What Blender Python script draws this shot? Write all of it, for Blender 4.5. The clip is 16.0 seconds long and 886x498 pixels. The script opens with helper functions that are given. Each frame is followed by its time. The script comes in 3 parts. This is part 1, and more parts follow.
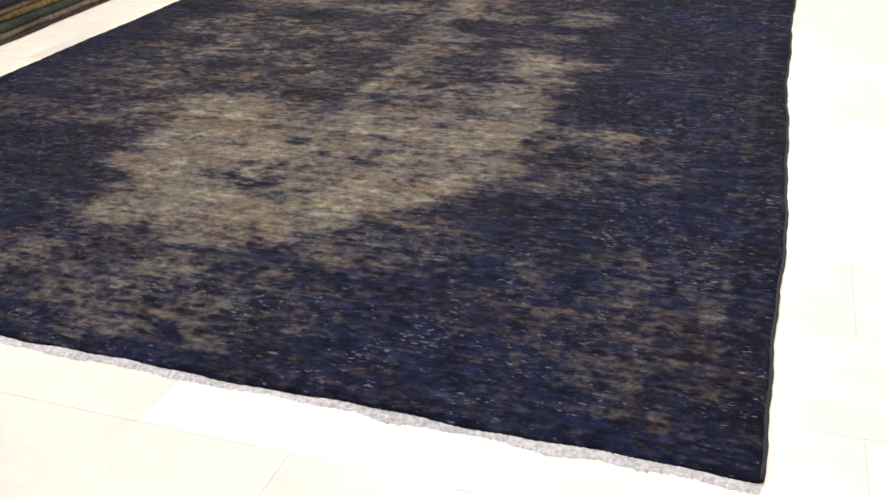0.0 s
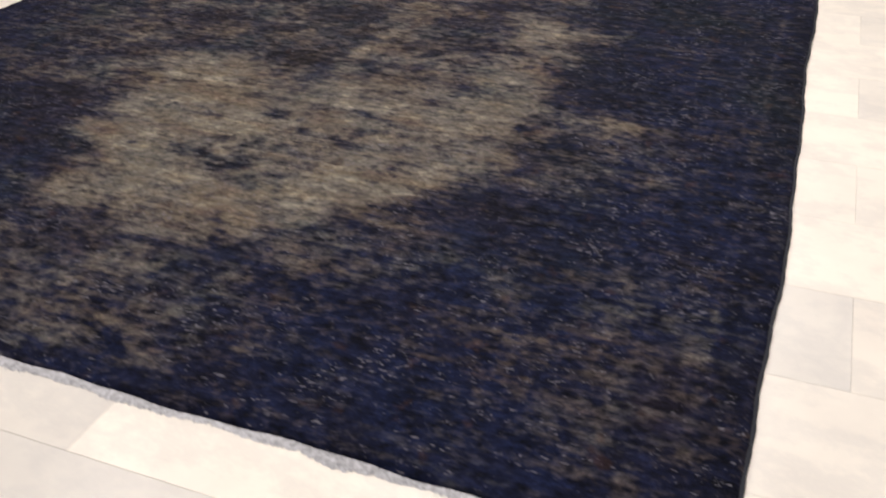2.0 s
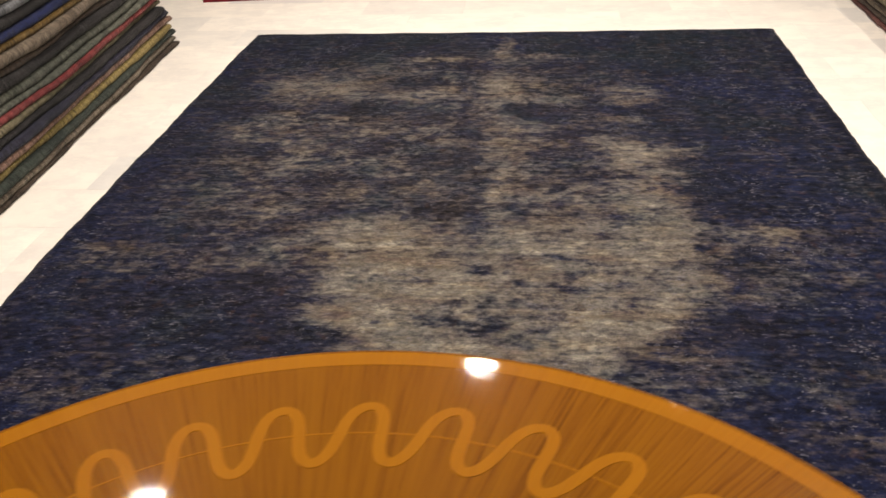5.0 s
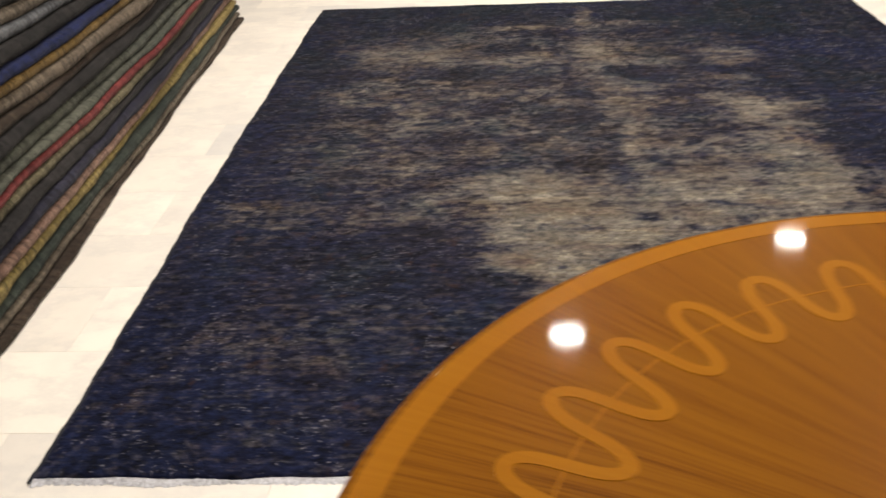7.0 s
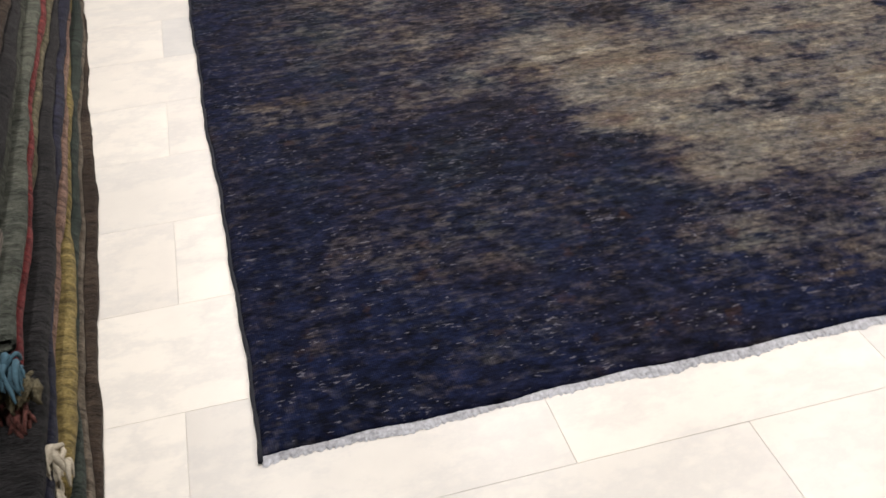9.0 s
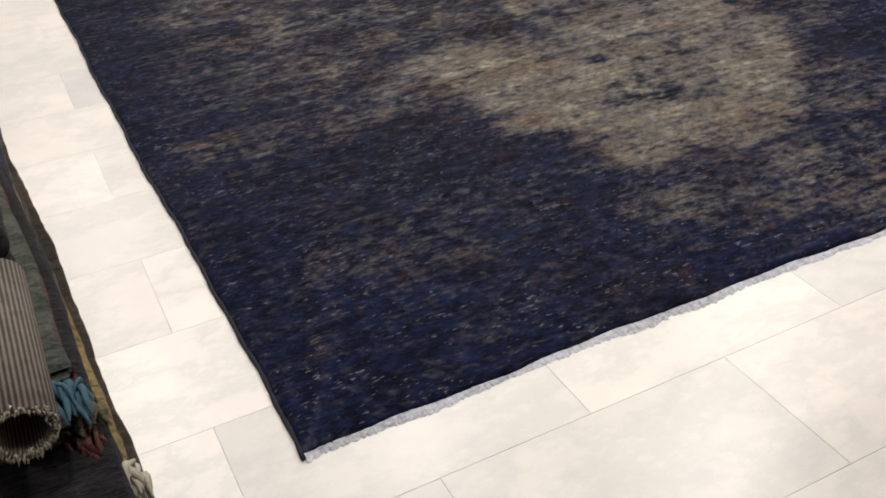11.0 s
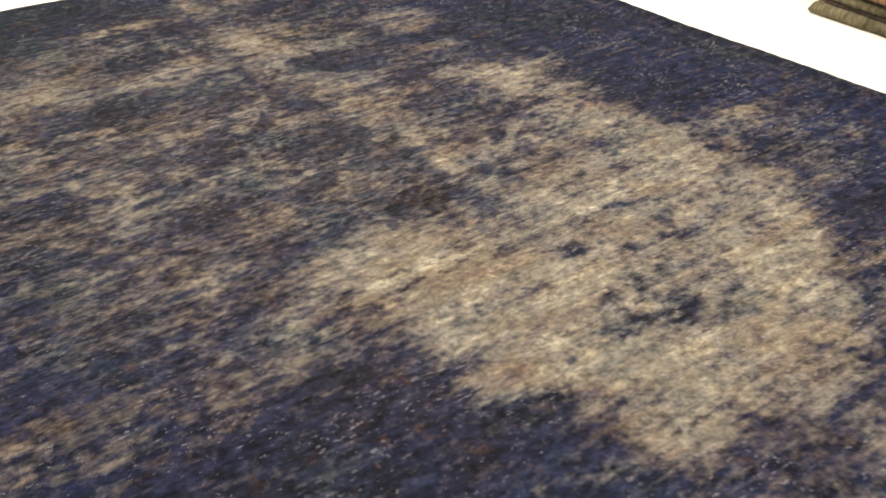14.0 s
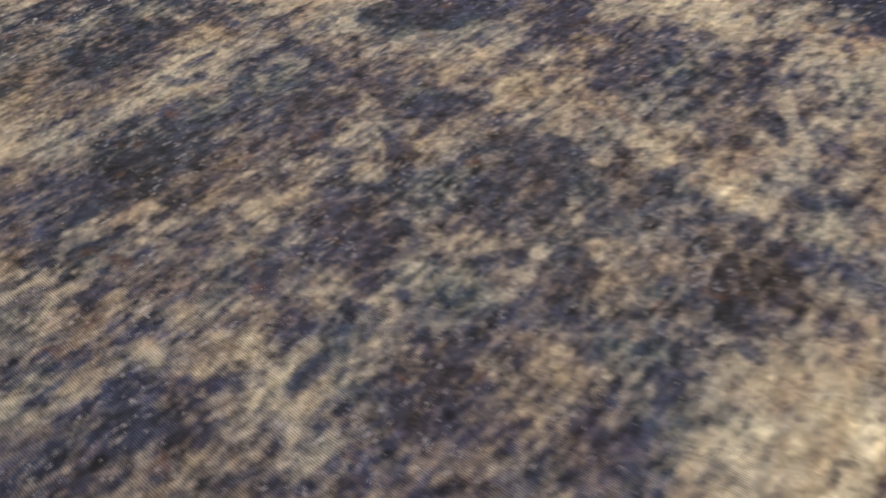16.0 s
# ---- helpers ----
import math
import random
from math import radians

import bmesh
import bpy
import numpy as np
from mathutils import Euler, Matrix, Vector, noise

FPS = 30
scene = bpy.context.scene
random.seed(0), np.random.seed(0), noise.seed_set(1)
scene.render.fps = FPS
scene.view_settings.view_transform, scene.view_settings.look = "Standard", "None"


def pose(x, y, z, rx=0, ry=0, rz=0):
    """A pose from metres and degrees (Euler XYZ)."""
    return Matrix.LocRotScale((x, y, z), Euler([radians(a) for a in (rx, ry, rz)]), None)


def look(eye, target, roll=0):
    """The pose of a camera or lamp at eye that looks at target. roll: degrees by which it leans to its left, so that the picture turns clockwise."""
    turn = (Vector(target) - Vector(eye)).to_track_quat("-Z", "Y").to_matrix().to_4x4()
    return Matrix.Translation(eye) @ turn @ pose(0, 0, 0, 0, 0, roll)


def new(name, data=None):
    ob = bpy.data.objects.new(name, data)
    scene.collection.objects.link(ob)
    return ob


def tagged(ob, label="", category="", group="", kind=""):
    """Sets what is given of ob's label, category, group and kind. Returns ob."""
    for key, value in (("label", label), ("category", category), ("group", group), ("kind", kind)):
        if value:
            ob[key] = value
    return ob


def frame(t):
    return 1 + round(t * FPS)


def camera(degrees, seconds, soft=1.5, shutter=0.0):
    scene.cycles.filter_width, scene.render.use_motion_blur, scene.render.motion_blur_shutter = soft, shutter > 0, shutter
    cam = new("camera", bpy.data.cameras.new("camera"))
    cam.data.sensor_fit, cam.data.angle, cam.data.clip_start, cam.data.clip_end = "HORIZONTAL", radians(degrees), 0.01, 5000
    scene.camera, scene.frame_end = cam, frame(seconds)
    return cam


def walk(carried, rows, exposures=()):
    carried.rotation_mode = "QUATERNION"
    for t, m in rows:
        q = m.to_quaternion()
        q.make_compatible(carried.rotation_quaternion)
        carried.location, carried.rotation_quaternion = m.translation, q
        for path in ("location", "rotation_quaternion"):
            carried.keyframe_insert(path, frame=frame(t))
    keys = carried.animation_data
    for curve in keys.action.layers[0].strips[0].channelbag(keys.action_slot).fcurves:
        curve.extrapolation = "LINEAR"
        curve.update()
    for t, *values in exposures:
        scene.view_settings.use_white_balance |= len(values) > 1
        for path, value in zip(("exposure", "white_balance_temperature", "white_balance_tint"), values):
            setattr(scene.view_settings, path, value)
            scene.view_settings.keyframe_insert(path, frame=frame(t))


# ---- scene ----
cam = camera(50.6, 16.0, soft=1.6, shutter=0.45)
PATH = [
    (0, (2.676, -1.217, 1.036), (2.077, 0.443, 0.094), -2.1),
    (0.5, (2.668, -1.251, 1.045), (2.111, 0.426, 0.108), -1.5),
    (1, (2.68, -1.222, 1.052), (2.196, 0.447, 0.063), -0.4),
    (1.5, (2.75, -1.06, 1.049), (2.2, 0.573, 0.034), -0.4),
    (2, (2.688, -0.977, 1.12), (2.085, 0.593, 0.039), 0.0),
    (2.5, (2.53, -1.065, 1.306), (2.04, 0.596, 0.306), -0.8),
    (3, (2.396, -1.151, 1.38), (2.049, 0.583, 0.445), 1.7),
    (3.5, (2.234, -1.102, 1.393), (1.864, 0.6, 0.411), -1.2),
    (3.7, (2.145, -1.104, 1.377), (1.754, 0.603, 0.411), -2.4),
    (5.8, (1.389, -1.428, 1.421), (1.32, 0.329, 0.466), -1.9),
    (6, (1.375, -1.437, 1.395), (1.325, 0.313, 0.429), -1.7),
    (6.5, (1.113, -1.479, 1.351), (1.083, 0.286, 0.411), -0.8),
    (7, (0.95, -1.382, 1.265), (0.823, 0.375, 0.318), -2.9),
    (7.5, (0.727, -1.288, 1.226), (0.587, 0.43, 0.211), -5.5),
    (8, (0.347, -1.344, 1.241), (0.53, 0.324, 0.153), -4.0),
    (8.5, (0.194, -1.208, 1.194), (0.479, 0.43, 0.083), -3.6),
    (9, (0.072, -1.084, 1.171), (0.437, 0.49, -0.007), -3.3),
    (11.3, (-0.255, -1.142, 1.201), (0.498, 0.356, 0.11), -2.6),
    (11.5, (-0.255, -1.081, 1.204), (0.535, 0.444, 0.18), -2.1),
    (12, (-0.26, -1.027, 1.269), (0.602, 0.505, 0.315), 0.1),
    (12.5, (-0.137, -0.875, 1.273), (0.742, 0.673, 0.361), 1.3),
    (13, (-0.025, -0.668, 1.287), (0.875, 0.829, 0.312), 0.1),
    (13.5, (0.064, -0.457, 1.233), (1.001, 0.983, 0.21), -1.2),
    (14, (0.08, -0.197, 1.206), (1.049, 1.173, 0.118), -0.8),
    (14.5, (0.175, 0.119, 1.137), (1.14, 1.418, -0.038), -1.5),
    (15, (0.214, 0.457, 1.125), (1.104, 1.702, -0.162), -0.9),
    (15.5, (0.168, 0.815, 1.136), (1.197, 1.891, -0.198), -0.9),
    (16, (0.191, 1.199, 1.075), (1.23, 2.185, -0.321), -2.4),
]
EXPOSURES = [(0, 0.04, 6260, 13), (0.6, -0.14, 6260, 15), (1.0, -0.17, 6160, 16), (1.5, -0.27, 6160, 15), (2.0, -0.43, 6210, 15), (2.5, -0.28, 6360, 15), (3.0, -0.16, 6730, 15), (7.5, -0.12, 6530, 11), (8.0, -0.28, 6100, 10), (8.5, -0.33, 5980, 12), (9.0, -0.27, 6020, 13), (11.5, -0.38, 6000, 12), (12.5, -0.06, 6400, 11), (14.0, 0.72, 6850, 8), (16, 0.85, 6800, 7)]
walk(cam, [(t, look(eye, target, roll)) for t, eye, target, roll in PATH], EXPOSURES)

# ---- light: round downlights in a grey ceiling ----
CEILING = 3.0
world = bpy.data.worlds.new("world")
scene.world = world
world.use_nodes = True
world.node_tree.nodes["Background"].inputs[0].default_value = (0.9, 0.92, 1.0, 1)
world.node_tree.nodes["Background"].inputs[1].default_value = 0.05

# lamps at x 4.03 and y 5.75: unseen, added to brighten the floor
LAMPS = [(-0.09, 1.545), (2.65, 1.53), (1.27, 2.62), (2.65, 3.62), (-0.09, 3.62), (1.27, 0.5), (-0.09, -0.6), (2.65, -0.6), (1.27, 4.7), (4.03, 2.62), (4.03, 0.45), (2.65, 5.75), (-0.09, 5.75)]
for lx, ly in LAMPS:
    lamp = bpy.data.lights.new("downlight_lamp", "AREA")
    lamp.shape, lamp.size, lamp.energy = "DISK", 0.16, 23.0
    lamp.color = (1.0, 0.915, 0.80)
    lamp.spread = radians(150)
    o = new("downlight_lamp", lamp)
    o.location = (lx, ly, CEILING - 0.035)


# ---- materials ----
def material(name):
    m = bpy.data.materials.new(name)
    m.use_nodes = True
    return m, m.node_tree.nodes, m.node_tree.links, m.node_tree.nodes["Principled BSDF"]


def ramp(nodes, stops):
    r = nodes.new("ShaderNodeValToRGB")
    e = r.color_ramp.elements
    while len(e) < len(stops):
        e.new(0.5)
    for el, (p, c) in zip(e, stops):
        el.position, el.color = p, (*c, 1)
    return r


def noise_node(nodes, links, vec, scale, detail=4.0, rough=0.55, stretch=None):
    n = nodes.new("ShaderNodeTexNoise")
    n.inputs["Scale"].default_value, n.inputs["Detail"].default_value, n.inputs["Roughness"].default_value = scale, detail, rough
    if stretch:
        mp = nodes.new("ShaderNodeMapping")
        mp.inputs["Scale"].default_value = stretch
        links.new(vec, mp.inputs["Vector"])
        vec = mp.outputs["Vector"]
    links.new(vec, n.inputs["Vector"])
    return n.outputs["Fac"]


def math_node(nodes, links, op, a, b=None, c=None, clamp=False):
    n = nodes.new("ShaderNodeMath")
    n.operation, n.use_clamp = op, clamp
    for i, v in enumerate((a, b, c)):
        if v is None:
            continue
        if isinstance(v, (int, float)):
            n.inputs[i].default_value = v
        else:
            links.new(v, n.inputs[i])
    return n.outputs[0]


def mix_node(nodes, links, fac, a, b, blend="MIX"):
    n = nodes.new("ShaderNodeMix")
    n.data_type, n.blend_type = "RGBA", blend
    for sock, v in ((n.inputs[0], fac), (n.inputs[6], a), (n.inputs[7], b)):
        if isinstance(v, (int, float)):
            sock.default_value = v
        elif isinstance(v, tuple):
            sock.default_value = (*v, 1)
        else:
            links.new(v, sock)
    return n.outputs[2]


def bump_node(nodes, links, height, strength, distance, bsdf):
    b = nodes.new("ShaderNodeBump")
    b.inputs["Strength"].default_value, b.inputs["Distance"].default_value = strength, distance
    links.new(height, b.inputs["Height"])
    links.new(b.outputs[0], bsdf.inputs["Normal"])


def coords(nodes, which="Object"):
    return nodes.new("ShaderNodeTexCoord").outputs[which]


def marble():
    m, n, l, b = material("white_marble")
    v = n.new("ShaderNodeNewGeometry").outputs["Position"]
    rnd = n.new("ShaderNodeObjectInfo").outputs["Random"]
    isl = n.new("ShaderNodeNewGeometry").outputs["Random Per Island"]
    r2 = math_node(n, l, "FRACT", math_node(n, l, "ADD", rnd, isl))
    off = n.new("ShaderNodeVectorMath")
    off.operation = "ADD"
    cmb = n.new("ShaderNodeCombineXYZ")
    l.new(math_node(n, l, "MULTIPLY", r2, 37.0), cmb.inputs[2])
    l.new(v, off.inputs[0]), l.new(cmb.outputs[0], off.inputs[1])
    p = off.outputs[0]
    cloud = noise_node(n, l, p, 5.0, 6, 0.6)
    vein = noise_node(n, l, p, 2.6, 8, 0.7, (1, 1.6, 1))
    vein = math_node(n, l, "ABSOLUTE", math_node(n, l, "SUBTRACT", vein, 0.5))
    vein = math_node(n, l, "SMOOTH_MIN", math_node(n, l, "MULTIPLY", vein, 14.0), 1.0, 0.2, clamp=True)
    tone = ramp(n, [(0.0, (0.68, 0.665, 0.635)), (0.22, (0.765, 0.735, 0.68)), (0.65, (0.845, 0.80, 0.725)), (1.0, (0.87, 0.83, 0.755))])
    l.new(r2, tone.inputs[0])
    grey = mix_node(n, l, math_node(n, l, "MULTIPLY", math_node(n, l, "SUBTRACT", 1.0, vein), 0.28), tone.outputs[0], (0.52, 0.52, 0.53))
    cl = ramp(n, [(0.3, (0.91, 0.91, 0.92)), (0.6, (1, 1, 1))])
    l.new(cloud, cl.inputs[0])
    l.new(mix_node(n, l, 1.0, grey, cl.outputs[0], "MULTIPLY"), b.inputs["Base Color"])
    b.inputs["Roughness"].default_value = 0.32
    bump_node(n, l, cloud, 0.04, 0.002, b)
    return m


def plain(name, colour, rough=0.6, grain=60.0, depth=0.12, metal=0.0):
    m, n, l, b = material(name)
    v = coords(n)
    g = noise_node(n, l, v, grain, 5, 0.6)
    big = noise_node(n, l, v, 3.0, 3, 0.5)
    f = math_node(n, l, "ADD", math_node(n, l, "MULTIPLY", g, 0.6), math_node(n, l, "MULTIPLY", big, 0.4))
    dark = tuple(c * (1 - depth) for c in colour)
    lite = tuple(min(1, c * (1 + depth)) for c in colour)
    r = ramp(n, [(0.3, dark), (0.7, lite)])
    l.new(f, r.inputs[0])
    l.new(r.outputs[0], b.inputs["Base Color"])
    b.inputs["Roughness"].default_value, b.inputs["Metallic"].default_value = rough, metal
    bump_node(n, l, g, 0.15, 0.002, b)
    return m


def wool(name, colour, second, scale=1.0):
    """Folded pile or flat weave: cross ribs with their shading put into the colour, mottled dye, speckle."""
    m, n, l, b = material(name)
    v = coords(n)
    dye = noise_node(n, l, v, 2.2 * scale, 4, 0.6, (1, 1.0, 1))
    mott = noise_node(n, l, v, 22.0 * scale, 5, 0.65, (1.0, 1.0, 1.0))
    fine = noise_node(n, l, v, 160.0, 4, 0.7)
    f = math_node(n, l, "ADD", math_node(n, l, "MULTIPLY", dye, 0.55), math_node(n, l, "MULTIPLY", mott, 0.45))
    r = ramp(n, [(0.40, colour), (0.62, second)])
    l.new(f, r.inputs[0])
    sp = ramp(n, [(0.3, (0.55, 0.55, 0.55)), (0.7, (1.35, 1.35, 1.35))])
    l.new(fine, sp.inputs[0])
    l.new(mix_node(n, l, 1.0, r.outputs[0], sp.outputs[0], "MULTIPLY"), b.inputs["Base Color"])
    b.inputs["Roughness"].default_value = 0.95
    b.inputs["Specular IOR Level"].default_value = 0.15
    b.inputs["Sheen Weight"].default_value = 0.05
    rib = noise_node(n, l, v, 14.0, 5, 0.72, (1.3, 4.0, 1.3))
    # rib creases darkened and ridges brightened in the colour, besides the bump
    rr = ramp(n, [(0.38, (0.5, 0.5, 0.5)), (0.5, (1.0, 1.0, 1.0)), (0.62, (1.4, 1.4, 1.4))])
    l.new(rib, rr.inputs[0])
    base = b.inputs["Base Color"].links[0].from_socket
    l.new(mix_node(n, l, 1.0, base, rr.outputs[0], "MULTIPLY"), b.inputs["Base Color"])
    h = math_node(n, l, "ADD", math_node(n, l, "MULTIPLY", rib, 1.0), math_node(n, l, "MULTIPLY", fine, 0.3))
    bump_node(n, l, h, 0.9, 0.012, b)
    return m


MARBLE = marble()
GROUT = plain("grout", (0.78, 0.75, 0.70), 0.9, 200, 0.15)
PLASTER = plain("wall_plaster", (0.45, 0.42, 0.37), 0.8, 40, 0.05)
# out-of-view ceiling, kept dark so the glossy tabletop mirrors less of it
CEIL = plain("ceiling_paint", (0.25, 0.24, 0.225), 0.85, 40, 0.03)
FRINGE = plain("cotton_fringe", (0.46, 0.47, 0.51), 0.95, 130, 0.6)
CREAM = plain("cream_yarn", (0.42, 0.38, 0.30), 0.95, 300, 0.3)
TEALYARN = plain("teal_yarn", (0.05, 0.11, 0.15), 0.95, 300, 0.35)


# ---- mesh helpers ----
def part(name, bm, mat, parent=None, label="", smooth=True):
    me = bpy.data.meshes.new(name)
    bm.to_mesh(me)
    bm.free()
    for p in me.polygons:
        p.use_smooth = smooth
    me.materials.append(mat)
    o = new(name, me)
    if parent:
        o.parent = parent
    if label:
        o["label"] = label
    return o


def box(bm, x0, x1, y0, y1, z0, z1):
    vs = [bm.verts.new(p) for p in ((x0, y0, z0), (x1, y0, z0), (x1, y1, z0), (x0, y1, z0), (x0, y0, z1), (x1, y0, z1), (x1, y1, z1), (x0, y1, z1))]
    for f in ((0, 3, 2, 1), (4, 5, 6, 7), (0, 1, 5, 4), (1, 2, 6, 5), (2, 3, 7, 6), (3, 0, 4, 7)):
        bm.faces.new([vs[i] for i in f])
    return vs


# ---- the room ----
X0, X1, Y0, Y1 = -3.2, 6.6, -4.2, 9.0
bm = bmesh.new()
box(bm, X0 - 0.2, X1 + 0.2, Y0 - 0.2, Y1 + 0.2, -0.2, -0.003)
floor = tagged(part("floor", bm, GROUT, smooth=False), "white marble tiled showroom floor with thin grey joints", "floor", kind="structure")
# unseen walls, added to close the room and bounce light
for nm, dims in (("wall_west", (X0 - 0.2, X0, Y0, Y1)), ("wall_east", (X1, X1 + 0.2, Y0, Y1)), ("wall_south", (X0 - 0.2, X1 + 0.2, Y0 - 0.2, Y0)), ("wall_north", (X0 - 0.2, X1 + 0.2, Y1, Y1 + 0.2))):
    bm = bmesh.new()
    box(bm, *dims, -0.003, CEILING)
    tagged(part(nm, bm, PLASTER, smooth=False), "plain pale plastered showroom wall", "wall", kind="structure")
bm = bmesh.new()
box(bm, X0 - 0.2, X1 + 0.2, Y0 - 0.2, Y1 + 0.2, CEILING, CEILING + 0.2)
tagged(part("ceiling", bm, CEIL, smooth=False), "grey painted ceiling with round downlights", "ceiling", kind="structure")

glow, gn, gl, gb = material("lamp_glow")
gb.inputs["Emission Color"].default_value = (1.0, 0.92, 0.8, 1)
gb.inputs["Emission Strength"].default_value = 60.0
TRIM = plain("white_trim", (0.75, 0.75, 0.74), 0.4, 80, 0.04)


def downlight(x, y):
    bm = bmesh.new()
    prof = ((0.085, 0.0), (0.115, 0.0), (0.12, -0.006), (0.112, -0.014), (0.09, -0.016), (0.085, -0.01))
    ring = []
    for k in range(32):
        a = k * math.tau / 32
        ring.append([bm.verts.new((r * math.cos(a), r * math.sin(a), z)) for r, z in prof])
    for k in range(32):
        for j in range(len(prof)):
            q = (ring[k][j], ring[(k + 1) % 32][j], ring[(k + 1) % 32][(j + 1) % len(prof)], ring[k][(j + 1) % len(prof)])
            bm.faces.new(q)
    o = part("ceiling_light", bm, TRIM)
    o.location = (x, y, CEILING)
    bm = bmesh.new()
    bmesh.ops.create_circle(bm, cap_ends=True, radius=0.084, segments=32)
    d = part("diffuser", bm, glow, o, "glowing round lens")
    d.location = (0, 0, -0.008)
    return tagged(o, "round recessed white downlight glowing warm", "ceiling light", "ceiling downlights")


for lx, ly in LAMPS:
    downlight(lx, ly)

# ---- the blue carpet ----
RUG_W, RUG_L, RUG_T = 2.77, 3.74, 0.013


def smooth_line(points):
    ys, xs = zip(*points)
    knots = np.linspace(ys[0], ys[-1], 200)
    vals = np.interp(knots, ys, xs)
    vals = np.convolve(np.pad(vals, 8, mode="edge"), np.ones(17) / 17, mode="valid")
    return lambda y: float(np.interp(y, knots, vals))


line_left = smooth_line([(0, 0.0), (0.45, 0.004), (1.0, -0.010), (1.5, -0.017), (2.2, -0.018), (3.0, -0.018), (3.8, -0.016)])
line_right = smooth_line([(0, 2.748), (0.3, 2.757), (0.8, 2.768), (1.15, 2.770), (1.45, 2.765), (1.85, 2.755), (2.4, 2.756), (3.0, 2.762), (3.8, 2.777)])


def edge_left(y):
    return line_left(y) + 0.003 * math.sin(9 * y) + 0.0015 * math.sin(31 * y)


def edge_right(y):
    return line_right(y) + 0.003 * math.sin(8 * y + 1) + 0.0015 * math.sin(27 * y)


def edge_near(x):
    return 0.010 - 0.018 * np.clip((x - 1.0) / 1.4, 0, 1) + 0.004 * np.sin(3.1 * x) + 0.003 * np.sin(13 * x) + 0.0015 * np.sin(41 * x)


def edge_far(x):
    return RUG_L + 0.005 * np.sin(2.6 * x + 1) + 0.004 * np.sin(17 * x)


# outlines of the bare fields in the middle of the carpet
BODY = [(0.80, 1.42), (1.04, 1.48), (1.29, 1.38), (1.41, 1.46), (1.71, 1.46), (2.04, 1.48), (2.09, 1.33), (2.09, 1.12), (1.97, 0.85), (1.83, 0.70), (1.72, 0.60),
        (1.57, 0.45), (1.37, 0.46), (1.09, 0.45), (1.04, 0.54), (1.10, 0.66), (0.98, 0.74), (0.90, 0.82), (0.90, 1.0), (0.86, 1.2)]
SHOULDER = [(1.78, 2.18), (2.17, 2.06), (2.04, 1.90), (2.05, 1.50), (1.75, 1.48), (1.80, 1.85)]
WING = [(0.22, 2.92), (0.76, 2.97), (0.84, 2.72), (0.82, 2.56), (0.32, 2.55)]
# worn fields: centre x, y, half sizes, strength
WORN = [(1.38, 3.30, 0.05, 0.22, 0.55), (1.38, 2.70, 0.11, 0.30, 0.82), (1.395, 2.20, 0.09, 0.24, 0.72), (1.41, 1.66, 0.06, 0.26, 0.74), (1.05, 2.67, 0.26, 0.075, 0.72),
        (1.60, 2.60, 0.15, 0.06, 0.58), (1.95, 2.64, 0.13, 0.14, 0.66), (1.02, 3.19, 0.22, 0.05, 0.70), (1.60, 3.24, 0.22, 0.035, 0.46), (0.60, 1.50, 0.20, 0.08, 0.60), (0.92, 1.60, 0.22, 0.06, 0.46),
        (0.78, 1.32, 0.10, 0.14, 0.55), (1.44, 0.33, 0.12, 0.11, 0.52), (1.40, 0.15, 0.13, 0.09, 0.50), (1.22, 0.37, 0.16, 0.05, 0.32),
        (1.80, 0.50, 0.09, 0.06, 0.52), (2.28, 1.36, 0.16, 0.06, 0.50), (2.22, 1.00, 0.14, 0.06, 0.36), (1.95, 0.70, 0.12, 0.07, 0.34), (1.90, 2.35, 0.10, 0.05, 0.42)]
# broad half-worn ground
HAZE = [(1.15, 2.00, 0.85, 0.50, 0.46), (0.60, 2.25, 0.38, 0.26, 0.50), (1.10, 2.85, 0.85, 0.42, 0.34), (0.50, 1.60, 0.36, 0.30, 0.38), (1.40, 0.24, 0.46, 0.22, 0.34), (2.26, 1.22, 0.24, 0.30, 0.30),
        (0.42, 1.16, 0.32, 0.12, 0.36), (0.76, 1.16, 0.14, 0.18, 0.52), (0.62, 0.58, 0.40, 0.08, 0.22), (1.90, 0.55, 0.24, 0.16, 0.30), (2.45, 0.40, 0.28, 0.30, 0.20), (0.40, 0.46, 0.30, 0.12, 0.24), (1.66, 1.62, 0.26, 0.14, 0.55), (1.10, 1.60, 0.30, 0.14, 0.5)]
# places that kept their dye: flowers, leaves and blue islands
DEEP = [(0.96, 2.06, 0.09, 0.08, 0.95), (1.21, 1.92, 0.09, 0.08, 0.90), (0.99, 2.88, 0.10, 0.09, 0.85), (1.17, 3.04, 0.12, 0.10, 0.85), (1.54, 2.45, 0.10, 0.09, 0.95), (1.69, 2.20, 0.10, 0.07, 0.80),
        (0.80, 2.53, 0.11, 0.08, 1.0), (0.55, 2.38, 0.09, 0.08, 0.7), (0.44, 2.02, 0.11, 0.08, 0.75), (1.14, 2.40, 0.11, 0.08, 0.9), (0.77, 3.41, 0.16, 0.10, 0.7), (1.64, 3.05, 0.16, 0.10, 0.8), (1.96, 2.46, 0.08, 0.05, 0.7),
        (0.78, 1.76, 0.14, 0.09, 0.65), (1.09, 1.98, 0.05, 0.06, 0.7), (1.65, 1.67, 0.08, 0.05, 0.75), (1.16, 1.53, 0.22, 0.035, 0.75), (1.29, 1.62, 0.07, 0.06, 0.6), (1.86, 1.73, 0.07, 0.09, 0.4), (1.60, 1.90, 0.12, 0.12, 0.55)]
